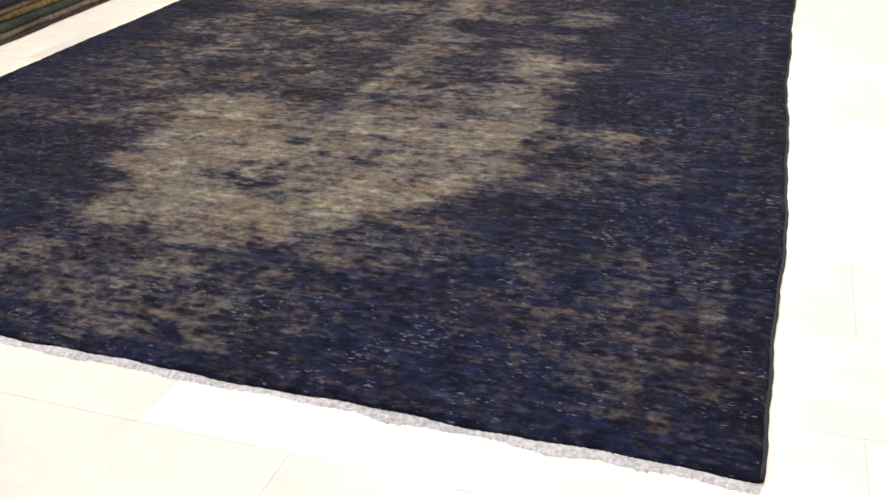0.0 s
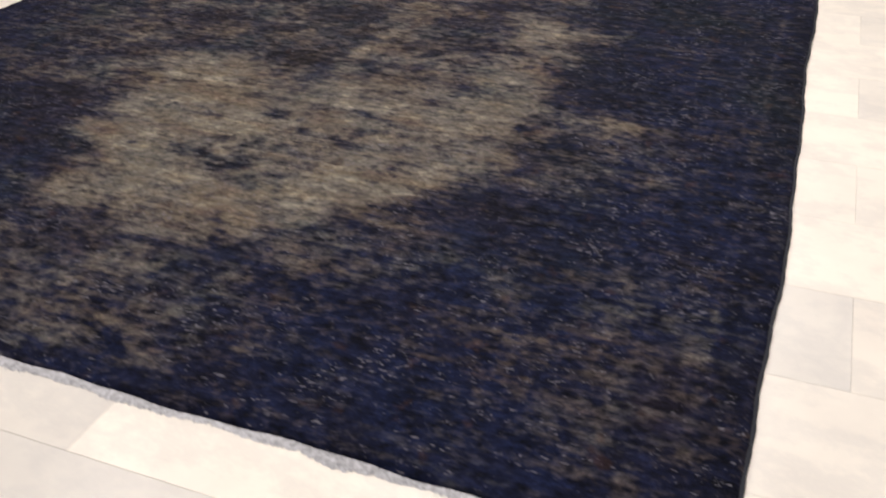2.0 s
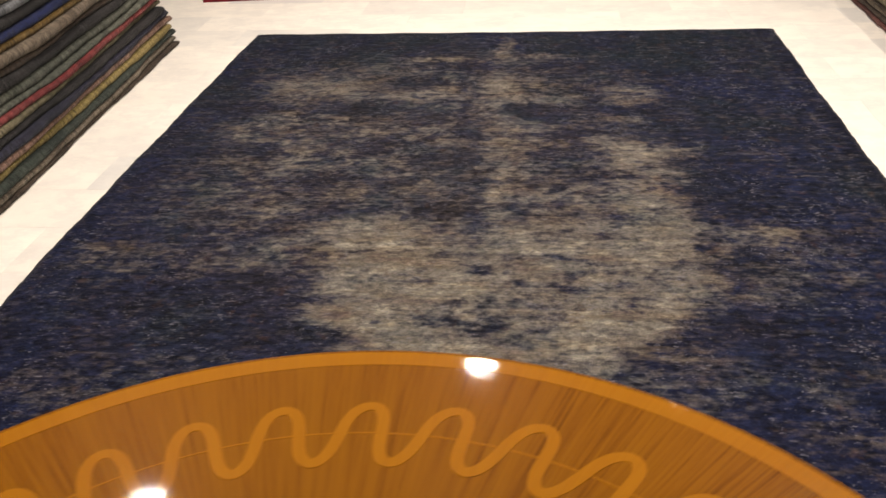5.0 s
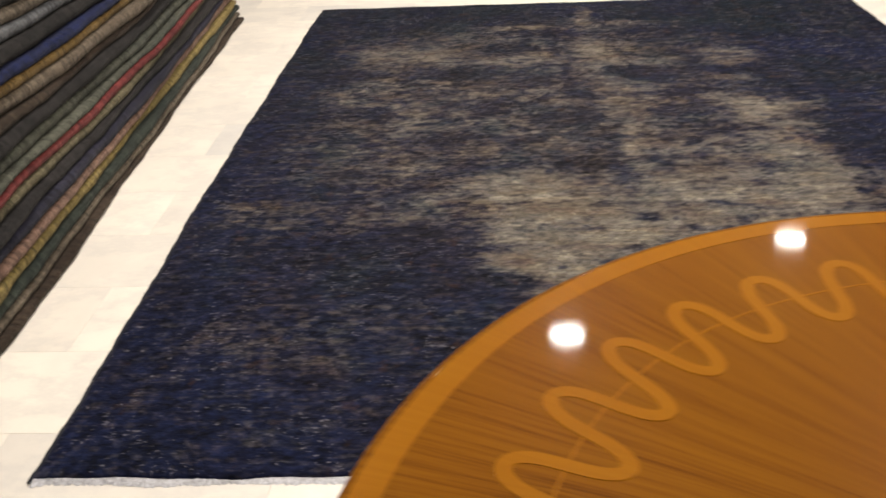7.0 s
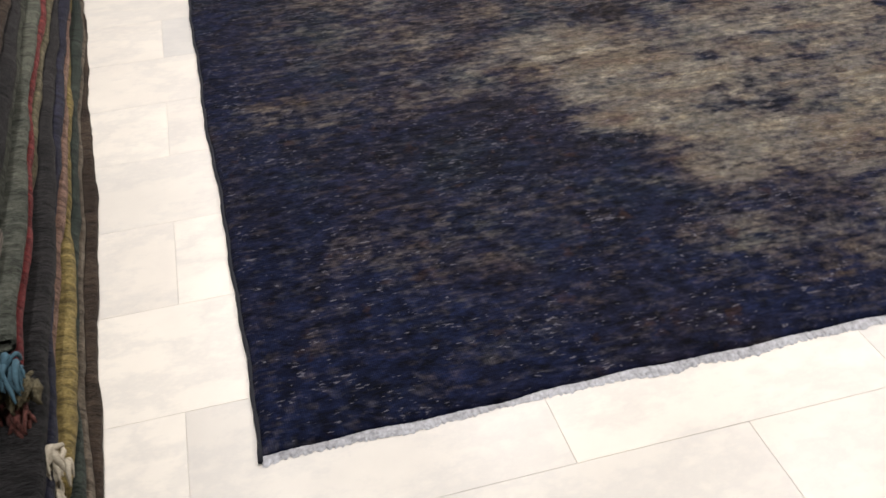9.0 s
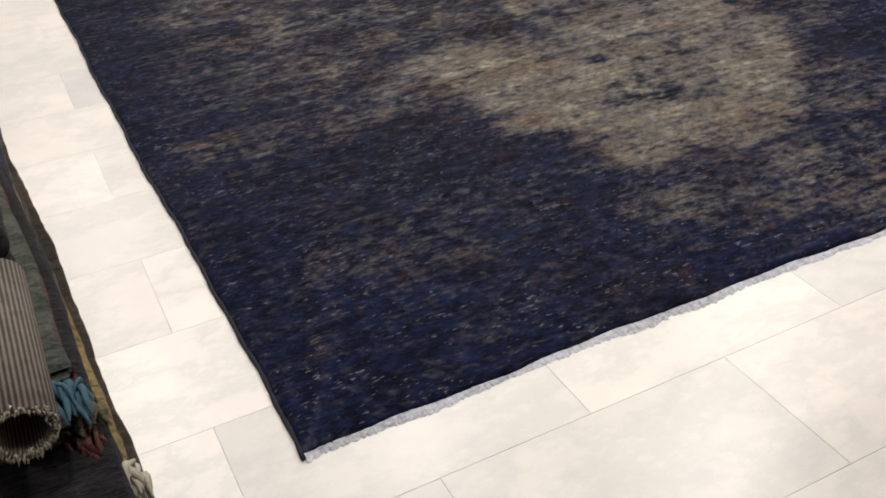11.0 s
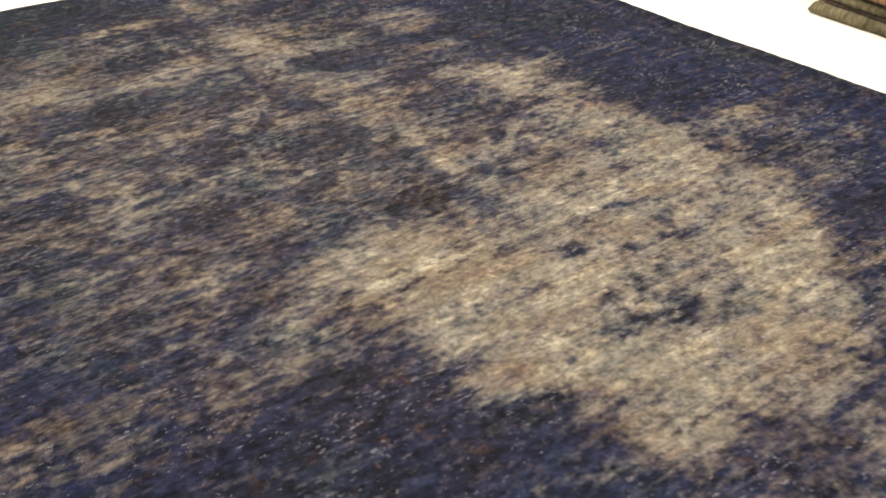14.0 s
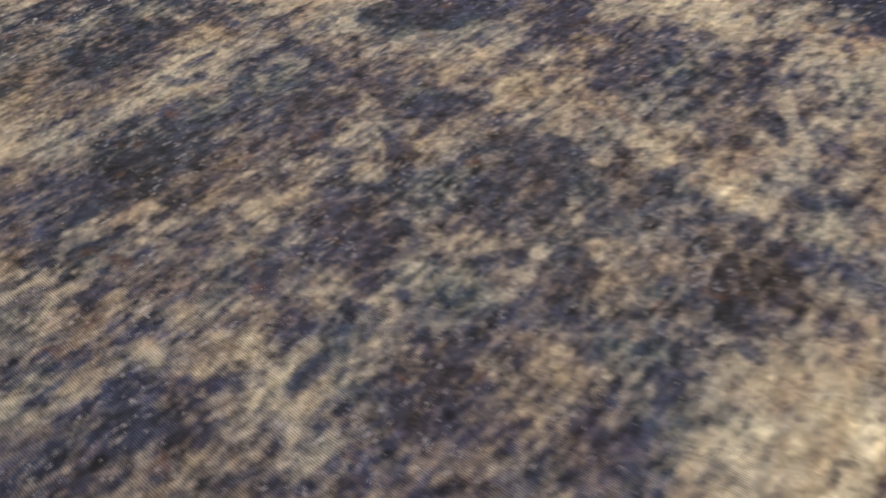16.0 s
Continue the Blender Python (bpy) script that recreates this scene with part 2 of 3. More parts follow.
DEEP_NEAR = [(1.355, 0.915, 0.06, 0.045, 0.72), (1.40, 0.80, 0.065, 0.055, 0.75), (1.36, 0.86, 0.06, 0.05, 0.6), (1.37, 1.13, 0.055, 0.03, 0.85), (1.30, 1.20, 0.07, 0.03, 0.40), (2.24, 1.62, 0.17, 0.17, 1.0), (0.70, 1.03, 0.12, 0.06, 0.80),
             (0.46, 0.91, 0.22, 0.09, 0.80), (0.92, 0.755, 0.14, 0.055, 1.0), (0.72, 0.73, 0.22, 0.08, 0.8), (0.80, 0.50, 0.10, 0.06, 0.5), (1.20, 0.42, 0.09, 0.02, 0.6), (2.28, 0.80, 0.26, 0.10, 0.7), (1.88, 1.11, 0.06, 0.02, 0.45), (1.70, 1.20, 0.10, 0.015, 0.4),
             (1.05, 1.22, 0.16, 0.012, 0.45), (1.12, 1.05, 0.20, 0.010, 0.5), (1.62, 1.02, 0.05, 0.03, 0.45)]


def value_noise(x, y, seed):
    """Smooth lattice noise on arrays, 0 to 1."""
    xi, yi = np.floor(x).astype(np.int64), np.floor(y).astype(np.int64)
    fx, fy = x - xi, y - yi
    fx, fy = fx * fx * (3 - 2 * fx), fy * fy * (3 - 2 * fy)

    def h(a, b):
        k = (a * 374761393 + b * 668265263 + seed * 982451653) & 0x7FFFFFFF
        k = ((k ^ (k >> 13)) * 1274126177) & 0x7FFFFFFF
        return ((k ^ (k >> 16)) & 0xFFFF) / 65535.0
    return (h(xi, yi) * (1 - fx) + h(xi + 1, yi) * fx) * (1 - fy) + (h(xi, yi + 1) * (1 - fx) + h(xi + 1, yi + 1) * fx) * fy


def fbm(x, y, seed, octaves=4):
    total, amp, norm = 0, 1.0, 0
    for k in range(octaves):
        total, norm = total + amp * value_noise(x * 2 ** k, y * 2 ** k, seed + k), norm + amp
        amp *= 0.55
    return total / norm


def blobs(table, x, y, soft=0.6):
    out = np.zeros_like(x)
    for cx, cy, rx, ry, s in table:
        d = np.sqrt(((x - cx) / rx) ** 2 + ((y - cy) / ry) ** 2)
        out = np.maximum(out, s * np.clip((0.95 + soft / 2 - d) / soft, 0, 1))
    return out


def outline(points, x, y, soft):
    """1 inside a closed outline, fading to 0 across its edge."""
    inside, gap = np.zeros(x.shape, bool), np.full(x.shape, 9.0)
    for (ax, ay), (bx, by) in zip(points, points[1:] + points[:1]):
        inside ^= ((ay > y) != (by > y)) & (x < (bx - ax) * (y - ay) / ((by - ay) or 1e-9) + ax)
        t = np.clip(((x - ax) * (bx - ax) + (y - ay) * (by - ay)) / ((bx - ax) ** 2 + (by - ay) ** 2), 0, 1)
        gap = np.minimum(gap, np.hypot(x - ax - t * (bx - ax), y - ay - t * (by - ay)))
    return np.clip(0.5 + np.where(inside, gap, -gap) / soft, 0, 1)


def rug_wear(x, y):
    """How far the dye is worn off, 0 to 1, and how deep the rest is."""
    y = y / 1.012
    wx = x + 0.14 * (fbm(x * 4, y * 5, 3) - 0.5) + 0.12 * (fbm(x * 11, y * 26, 5) - 0.5)
    wy = y + 0.10 * (fbm(x * 5, y * 4, 7) - 0.5) + 0.09 * (fbm(x * 14, y * 22, 9) - 0.5)
    sx, sy = x + 0.10 * (fbm(x * 11, y * 17, 5) - 0.5), y + 0.09 * (fbm(x * 14, y * 15, 9) - 0.5)
    worn = np.maximum(0.78 * outline(BODY, wx, wy, 0.13), np.maximum(0.64 * outline(SHOULDER, wx, wy, 0.14), 0.50 * outline(WING, wx, wy, 0.18)))
    worn = np.maximum(worn, 0.82 * blobs(WORN, sx, sy, 0.9))
    deep = np.maximum(blobs(DEEP, sx, sy, 1.0), blobs(DEEP_NEAR, sx, sy, 1.0)) * np.clip(0.66 + 2.2 * (fbm(x * 16, y * 22, 47, 3) - 0.5) + 2.4 * (fbm(x * 48, y * 56, 49, 2) - 0.5), 0, 1)
    streak = fbm(x * 2.6, y * 46, 11, 3) - 0.5
    long_streak = fbm(x * 0.9, y * 24, 19, 3) - 0.5
    patch = fbm(x * 8, y * 11, 13) - 0.5
    crumb = fbm(x * 26, y * 38, 41, 3) - 0.5
    clump = np.clip(0.5 + 2.2 * (fbm(x * 7, y * 9, 43) - 0.5) + 1.6 * crumb, 0, 1.3)
    worn = np.maximum(worn, blobs(HAZE, wx, wy) * (0.42 + 0.52 * clump))
    amp = 0.20 + 0.60 * np.clip(worn, 0, 1)
    worn = 0.76 * worn * (1 - deep) - 0.16 * deep + amp * (0.48 * streak + 0.42 * long_streak + 0.75 * patch + 0.95 * crumb) * (1 - 0.6 * deep)
    # ghosts of the old floral pattern: dark sprigs a hand's width apart
    sprig = np.clip((fbm(x * 9 + 3 * fbm(x * 4, y * 4, 63, 2), y * 11, 61, 3) - 0.56) * 7, 0, 1) * np.clip(0.4 + 2.4 * crumb + 1.6 * patch, 0, 1)
    worn = worn - 0.55 * sprig * np.clip(worn * 2, 0, 1)
    # side border: a dark band with a thin lighter guard line, and faint warp lines beside it
    side = 2.762 - x
    rough = 0.5 + fbm(x * 30, y * 12, 31, 3)
    worn = worn + 0.08 * np.exp(-((side - 0.105) / 0.010) ** 2) * rough + 0.05 * np.exp(-((side - 0.30) / 0.02) ** 2) * rough
    deep = np.maximum(deep, 0.6 * (side < 0.085))
    worn = worn + 0.12 * (fbm(x * 45, y * 2.5, 37, 2) - 0.5) * np.clip(np.maximum((x - 2.2) * 2, (0.85 - x) * 1.6), 0, 1)
    # faded ground; its near-left reach also stands in for sheen on the pile
    zone = np.clip(1.35 - np.hypot((x - 1.08) / 1.0, (y - 1.80) / 1.42) + 0.5 * (fbm(x * 3, y * 3, 67, 3) - 0.5), 0, 1)
    return np.clip(worn, 0, 1), np.clip(deep + 0.7 * (fbm(x * 5, y * 6, 17) - 0.5), 0, 1), zone


NX, NY = 420, 556
gx, gy = np.meshgrid(np.linspace(0, 1, NX + 1), np.linspace(0, 1, NY + 1))
el, er = np.vectorize(edge_left), np.vectorize(edge_right)
py = gy * RUG_L
px = el(py[:, :1]) + gx * (er(py[:, :1]) - el(py[:, :1]))
py = edge_near(px) + gy * (edge_far(px) - edge_near(px))
inset = np.minimum(np.minimum(gx, 1 - gx) * RUG_W, np.minimum(gy, 1 - gy) * RUG_L)
pz = RUG_T * (0.55 + 0.45 * np.clip(inset / 0.012, 0, 1)) + 0.004 * (fbm(px * 2.2, py * 2.2, 23, 3) - 0.5) * np.clip(inset / 0.2, 0, 1)
worn, deep, zone = rug_wear(px, py)
n_top = (NX + 1) * (NY + 1)
verts = np.stack([px.ravel(), py.ravel(), pz.ravel()], 1)
idx = np.arange(n_top).reshape(NY + 1, NX + 1)
quads = np.stack([idx[:-1, :-1].ravel(), idx[:-1, 1:].ravel(), idx[1:, 1:].ravel(), idx[1:, :-1].ravel()], 1)
rim = np.concatenate([idx[0, :-1], idx[:-1, -1], idx[-1, :0:-1], idx[:0:-1, 0]])
low = verts[rim].copy()
low[:, 2] = 0.0
nxt = np.roll(np.arange(len(rim)), -1)
skirt = np.stack([rim, n_top + np.arange(len(rim)), n_top + nxt, rim[nxt]], 1)
me = bpy.data.meshes.new("carpet")
me.from_pydata(np.concatenate([verts, low]).tolist(), [], np.concatenate([quads, skirt]).tolist() + [(n_top + np.arange(len(rim)))[::-1].tolist()])
for nm, val in (("wear", worn), ("dye", deep), ("faded", zone)):
    at = me.attributes.new(nm, "FLOAT", "POINT")
    at.data.foreach_set("value", np.concatenate([val.ravel(), val.ravel()[rim]]).astype(np.float32))
for p in me.polygons:
    p.use_smooth = True


def carpet_material():
    m, n, l, b = material("overdyed_wool")
    v = coords(n)
    wear = n.new("ShaderNodeAttribute")
    wear.attribute_name = "wear"
    dye = n.new("ShaderNodeAttribute")
    dye.attribute_name = "dye"
    faded = n.new("ShaderNodeAttribute")
    faded.attribute_name = "faded"
    w, d, z = wear.outputs["Fac"], dye.outputs["Fac"], faded.outputs["Fac"]
    tuft = noise_node(n, l, v, 50.0, 4, 0.65, (0.8, 1.25, 1))
    tuft2 = noise_node(n, l, v, 135.0, 3, 0.6, (0.7, 1.3, 1))
    streak = noise_node(n, l, v, 26.0, 4, 0.65, (0.22, 1.9, 1))
    mott = noise_node(n, l, v, 24.0, 5, 0.7, (0.85, 1.2, 1))
    k = math_node(n, l, "ADD", math_node(n, l, "MULTIPLY", tuft, 0.40), math_node(n, l, "MULTIPLY", streak, 0.22))
    k = math_node(n, l, "MULTIPLY_ADD", mott, 0.38, k)
    weft = noise_node(n, l, v, 70.0, 3, 0.6, (0.05, 1.0, 1))
    k = math_node(n, l, "MULTIPLY_ADD", math_node(n, l, "SUBTRACT", weft, 0.5), 0.26, k)
    k = math_node(n, l, "MULTIPLY_ADD", math_node(n, l, "SUBTRACT", k, 0.5), math_node(n, l, "MULTIPLY_ADD", w, 2.5, 1.6), w)
    place = n.new("ShaderNodeSeparateXYZ")
    l.new(v, place.inputs[0])
    hue = math_node(n, l, "ADD", noise_node(n, l, v, 2.0, 5, 0.66), math_node(n, l, "MULTIPLY_ADD", place.outputs[1], -0.065, 0.095))
    blue = ramp(n, [(0.30, (0.0055, 0.0095, 0.0165)), (0.42, (0.0062, 0.0082, 0.021)), (0.54, (0.0062, 0.0088, 0.0285)), (0.64, (0.0078, 0.0088, 0.0235)), (0.76, (0.0135, 0.0100, 0.017))])
    l.new(hue, blue.inputs[0])
    dark = mix_node(n, l, math_node(n, l, "MULTIPLY", d, 0.8), blue.outputs[0], mix_node(n, l, z, (0.003, 0.0038, 0.011), (0.0085, 0.0080, 0.0095)))
    tint = ramp(n, [(0.34, (0.016, 0.021, 0.027)), (0.46, (0.018, 0.018, 0.028)), (0.56, (0.023, 0.018, 0.022)), (0.68, (0.026, 0.018, 0.0145))])
    l.new(noise_node(n, l, v, 4.5, 4, 0.65), tint.inputs[0])
    dark = mix_node(n, l, math_node(n, l, "MULTIPLY", z, math_node(n, l, "MULTIPLY_ADD", d, -0.35, 0.62)), dark, tint.outputs[0])
    pit = n.new("ShaderNodeMapRange")
    pit.inputs["From Min"].default_value, pit.inputs["From Max"].default_value = 0.36, 0.69
    l.new(noise_node(n, l, v, 30.0, 5, 0.7, (0.8, 1.3, 1)), pit.inputs["Value"])
    lift = mix_node(n, l, 1.0, dark, (1.6, 1.7, 1.75), "MULTIPLY")
    dark = mix_node(n, l, 1.0, dark, (0.30, 0.30, 0.30), "MULTIPLY")
    dark = mix_node(n, l, pit.outputs[0], dark, lift)
    hue2 = noise_node(n, l, v, 7.0, 5, 0.7, (0.6, 1.4, 1))
    beige = ramp(n, [(0.32, (0.112, 0.082, 0.066)), (0.44, (0.140, 0.120, 0.090)), (0.56, (0.150, 0.140, 0.120)), (0.68, (0.205, 0.178, 0.132))])
    l.new(hue2, beige.inputs[0])
    tone = ramp(n, [(0.34, (0.42, 0.39, 0.38)), (0.5, (1.0, 1.0, 1.0)), (0.66, (1.8, 1.77, 1.72))])
    l.new(noise_node(n, l, v, 11.0, 5, 0.72, (0.35, 1.6, 1)), tone.inputs[0])
    pale = mix_node(n, l, 1.0, beige.outputs[0], tone.outputs[0], "MULTIPLY")
    bare = n.new("ShaderNodeMapRange")
    bare.inputs["From Min"].default_value, bare.inputs["From Max"].default_value = 0.30, 0.72
    l.new(w, bare.inputs["Value"])
    dull = mix_node(n, l, 0.25, (0.082, 0.066, 0.060), beige.outputs[0])
    pale = mix_node(n, l, bare.outputs[0], dull, pale)
    mid = mix_node(n, l, math_node(n, l, "MULTIPLY_ADD", w, 0.62, 0.18, clamp=True), mix_node(n, l, 1.0, tint.outputs[0], (1.6, 1.55, 1.55), "MULTIPLY"), beige.outputs[0])
    f1 = n.new("ShaderNodeMapRange")
    f1.inputs["From Min"].default_value, f1.inputs["From Max"].default_value = 0.02, 0.42
    l.new(k, f1.inputs["Value"])
    f2 = n.new("ShaderNodeMapRange")
    f2.inputs["From Min"].default_value, f2.inputs["From Max"].default_value = 0.34, 1.15
    l.new(k, f2.inputs["Value"])
    col = mix_node(n, l, f1.outputs[0], dark, mid)
    col = mix_node(n, l, f2.outputs[0], col, pale)
    rusty = noise_node(n, l, v, 14.0, 3, 0.6)
    rm = n.new("ShaderNodeMapRange")
    rm.inputs["From Min"].default_value, rm.inputs["From Max"].default_value = 0.62, 0.72
    l.new(rusty, rm.inputs["Value"])
    col = mix_node(n, l, math_node(n, l, "MULTIPLY", rm.outputs[0], 0.5), col, (0.040, 0.022, 0.018))
    # light and shade of the tufts, painted into the colour
    shade = ramp(n, [(0.30, (0.34, 0.34, 0.35)), (0.5, (0.96, 0.96, 0.96)), (0.70, (1.75, 1.73, 1.7))])
    l.new(math_node(n, l, "ADD", math_node(n, l, "MULTIPLY", tuft, 0.62), math_node(n, l, "MULTIPLY", tuft2, 0.38)), shade.inputs[0])
    col = mix_node(n, l, 1.0, col, shade.outputs[0], "MULTIPLY")
    axis = n.new("ShaderNodeSeparateXYZ")
    l.new(v, axis.inputs[0])
    bend = math_node(n, l, "MULTIPLY_ADD", noise_node(n, l, v, 8.0, 3, 0.5), 0.012, axis.outputs[0])
    # knot rows: shading of the weave ridges, painted as fine sine lines
    knots = math_node(n, l, "SINE", math_node(n, l, "MULTIPLY", bend, 1650.0))
    amount = math_node(n, l, "MULTIPLY", noise_node(n, l, v, 5.0, 3, 0.6), 0.5)
    knots = math_node(n, l, "MULTIPLY_ADD", knots, amount, 1.0)
    col = mix_node(n, l, 1.0, col, knots, "MULTIPLY")
    fl = noise_node(n, l, v, 120.0, 2, 0.5, (0.5, 1.3, 1))
    cluster = noise_node(n, l, v, 6.0, 5, 0.75)
    fl = math_node(n, l, "MULTIPLY_ADD", math_node(n, l, "SUBTRACT", cluster, 0.5), 0.55, fl)
    fm = n.new("ShaderNodeMapRange")
    fm.inputs["From Min"].default_value, fm.inputs["From Max"].default_value = 0.665, 0.73
    l.new(fl, fm.inputs["Value"])
    col = mix_node(n, l, math_node(n, l, "MULTIPLY", fm.outputs[0], math_node(n, l, "MULTIPLY_ADD", z, -0.30, 0.62)), col, (0.16, 0.155, 0.185))
    l.new(col, b.inputs["Base Color"])
    b.inputs["Roughness"].default_value = 0.9
    b.inputs["Specular IOR Level"].default_value = 0.08
    b.inputs["Sheen Weight"].default_value = 0.015
    h = math_node(n, l, "ADD", tuft, math_node(n, l, "MULTIPLY", streak, 0.6))
    bump_node(n, l, h, 0.7, 0.006, b)
    return m


me.materials.append(carpet_material())
rug = tagged(new("carpet", me), "large worn navy-blue overdyed wool carpet with faded beige centre", "carpet")
SELV = plain("selvedge_yarn", (0.012, 0.014, 0.022), 0.9, 200, 0.4)


def cord(name, fx, fy, length, radius, mat, parent, label):
    """A thin bound edge that follows the carpet's outline."""
    bm = bmesh.new()
    rows = []
    N = 160
    for k in range(N + 1):
        s = length * k / N
        r = radius * (1 + 0.2 * math.sin(k * 2.1))
        x, y = fx(s), fy(s)
        rows.append([bm.verts.new((x + r * math.cos(a) * (1 if fy(1) == 1 else 0), y + (r * math.cos(a) if fy(1) != 1 else 0), 0.0052 + r * 0.95 * math.sin(a))) for a in np.linspace(0, math.tau, 9)[:-1]])
    for p, q in zip(rows, rows[1:]):
        for j in range(8):
            bm.faces.new((p[j], p[(j + 1) % 8], q[(j + 1) % 8], q[j]))
    bm.faces.new(rows[0][::-1]), bm.faces.new(rows[-1])
    bmesh.ops.recalc_face_normals(bm, faces=bm.faces)
    return part(name, bm, mat, parent, label)


cord("selvedge", lambda s: edge_left(s) - 0.002, lambda s: s, RUG_L, 0.0045, SELV, rug, "dark overcast side cord")
cord("selvedge", lambda s: edge_right(s) + 0.002, lambda s: s, RUG_L, 0.0045, SELV, rug, "dark overcast side cord")


def fringe_strip(side):
    """A short frayed cotton web: a thin strip with a ragged outer edge."""
    bm = bmesh.new()
    rng = random.Random(5)
    N = 700
    rows = []
    for k in range(N + 1):
        x = edge_left(0) + (edge_right(0) - edge_left(0)) * k / N
        base = edge_near(x) if side < 0 else edge_far(x)
        lump = float(fbm(np.array([x * 7.0]), np.array([0.5]), 51)[0])
        wide = max(0.003, 0.034 * (lump - 0.5) * 0.9 + 0.014 + 0.006 * min(1.0, max(0.0, x - 0.8)) + rng.uniform(-0.0035, 0.0035)) * (1.0 if side < 0 else 0.4)
        z = 0.003 + 0.004 * lump + rng.uniform(0, 0.002)
        rows.append([bm.verts.new((x, base - side * 0.004, z)), bm.verts.new((x + rng.uniform(-0.002, 0.002), base + side * wide * 0.5, 0.6 * z)),
                     bm.verts.new((x + rng.uniform(-0.003, 0.003), base + side * wide, 0.0008)), bm.verts.new((x, base + side * wide * 0.95, 0.0)), bm.verts.new((x, base - side * 0.004, 0.0))])
    for p, q in zip(rows, rows[1:]):
        for j in range(5):
            bm.faces.new((p[j], p[(j + 1) % 5], q[(j + 1) % 5], q[j]))
    bm.faces.new(rows[0]), bm.faces.new(rows[-1][::-1])
    bmesh.ops.recalc_face_normals(bm, faces=bm.faces)
    return bm


part("fringe", fringe_strip(-1), FRINGE, rug, "short frayed grey-white cotton end", smooth=False)
part("fringe", fringe_strip(1), SELV, rug, "short dark bound end", smooth=False)

# ---- round table ----
TX, TY, TZ, TR = 1.398, -1.002, 0.785, 0.592


def table_wood(inlay):
    m, n, l, b = material("inlay_wood" if inlay else "table_veneer")
    v = coords(n)
    sep = n.new("ShaderNodeSeparateXYZ")
    l.new(v, sep.inputs[0])
    ang = math_node(n, l, "ARCTAN2", sep.outputs[1], sep.outputs[0])
    rad = n.new("ShaderNodeVectorMath")
    rad.operation = "LENGTH"
    l.new(v, rad.inputs[0])
    cmb = n.new("ShaderNodeCombineXYZ")
    l.new(math_node(n, l, "MULTIPLY", ang, 26.0), cmb.inputs[0])
    l.new(math_node(n, l, "MULTIPLY", rad.outputs["Value"], 1.2), cmb.inputs[1])
    grain = noise_node(n, l, cmb.outputs[0], 3.2, 6, 0.7)
    broad = noise_node(n, l, cmb.outputs[0], 0.7, 3, 0.5)
    if inlay:
        r = ramp(n, [(0.3, (0.265, 0.098, 0.003)), (0.7, (0.31, 0.122, 0.005))])
    else:
        r = ramp(n, [(0.36, (0.105, 0.032, 0.001)), (0.43, (0.160, 0.054, 0.0015)), (0.52, (0.195, 0.070, 0.002)), (0.72, (0.235, 0.092, 0.003))])
    l.new(math_node(n, l, "ADD", math_node(n, l, "MULTIPLY", grain, 0.7), math_node(n, l, "MULTIPLY", broad, 0.3)), r.inputs[0])
    l.new(r.outputs[0], b.inputs["Base Color"])
    b.inputs["Roughness"].default_value = 0.38
    b.inputs["Specular IOR Level"].default_value = 0.03
    b.inputs["Coat Weight"].default_value = 0.16
    b.inputs["Coat Roughness"].default_value = 0.05
    bump_node(n, l, broad, 0.02, 0.002, b)
    return m


VENEER, INLAY = table_wood(False), table_wood(True)
table = tagged(new("round_table"), "round glossy orange-brown wooden pedestal table with wavy inlay", "table")
table.location = (TX, TY, 0)


def lathe(profile, seg=96):
    bm = bmesh.new()
    rows = []
    for k in range(seg):
        a = k * math.tau / seg
        rows.append([bm.verts.new((max(r, 1e-4) * math.cos(a), max(r, 1e-4) * math.sin(a), z)) for r, z in profile])
    for k in range(seg):
        p, q = rows[k], rows[(k + 1) % seg]
        for j in range(len(profile) - 1):
            bm.faces.new((p[j], q[j], q[j + 1], p[j + 1]))
    bmesh.ops.recalc_face_normals(bm, faces=bm.faces)
    return bm


top = part("tabletop", lathe([(0.0, -0.032), (TR - 0.03, -0.032), (TR - 0.008, -0.024), (TR - 0.003, -0.012), (TR - 0.003, -0.006), (TR - 0.0045, -0.003), (TR - 0.007, -0.001), (TR - 0.010, -0.0002), (TR - 0.012, 0.0), (TR - 0.0125, 0.0), (TR - 0.014, 0.0), (0.3, 0.0), (0.0, 0.0)], 160), VENEER, table)
top.location = (0, 0, TZ)


def ring_flat(r_mid, half, wave=0.0, waves=0, rise=0.0005, seg=1440):
    """A flat closed band on the top; with waves it meanders, its crests wider than its necks."""
    bm = bmesh.new()

    def mid(a):
        ph = waves * a
        r = r_mid + wave * math.sin(ph)
        t = a - (0.30 * math.sin(2 * ph) / waves + 0.0134 * math.sin(ph) - 0.004 if waves else 0.0)
        return Vector((r * math.cos(t), r * math.sin(t), 0))

    rows = []
    for k in range(seg):
        a = k * math.tau / seg
        p, d = mid(a), (mid(a + 1e-3) - mid(a - 1e-3)).normalized()
        side = Vector((d.y, -d.x, 0)) * half
        rows.append([bm.verts.new(p - side), bm.verts.new(p - side + Vector((0, 0, rise))), bm.verts.new(p + side + Vector((0, 0, rise))), bm.verts.new(p + side)])
    for k in range(seg):
        p, q = rows[k], rows[(k + 1) % seg]
        for j in range(3):
            bm.faces.new((p[j], p[j + 1], q[j + 1], q[j]))
    bmesh.ops.recalc_face_normals(bm, faces=bm.faces)
    return bm


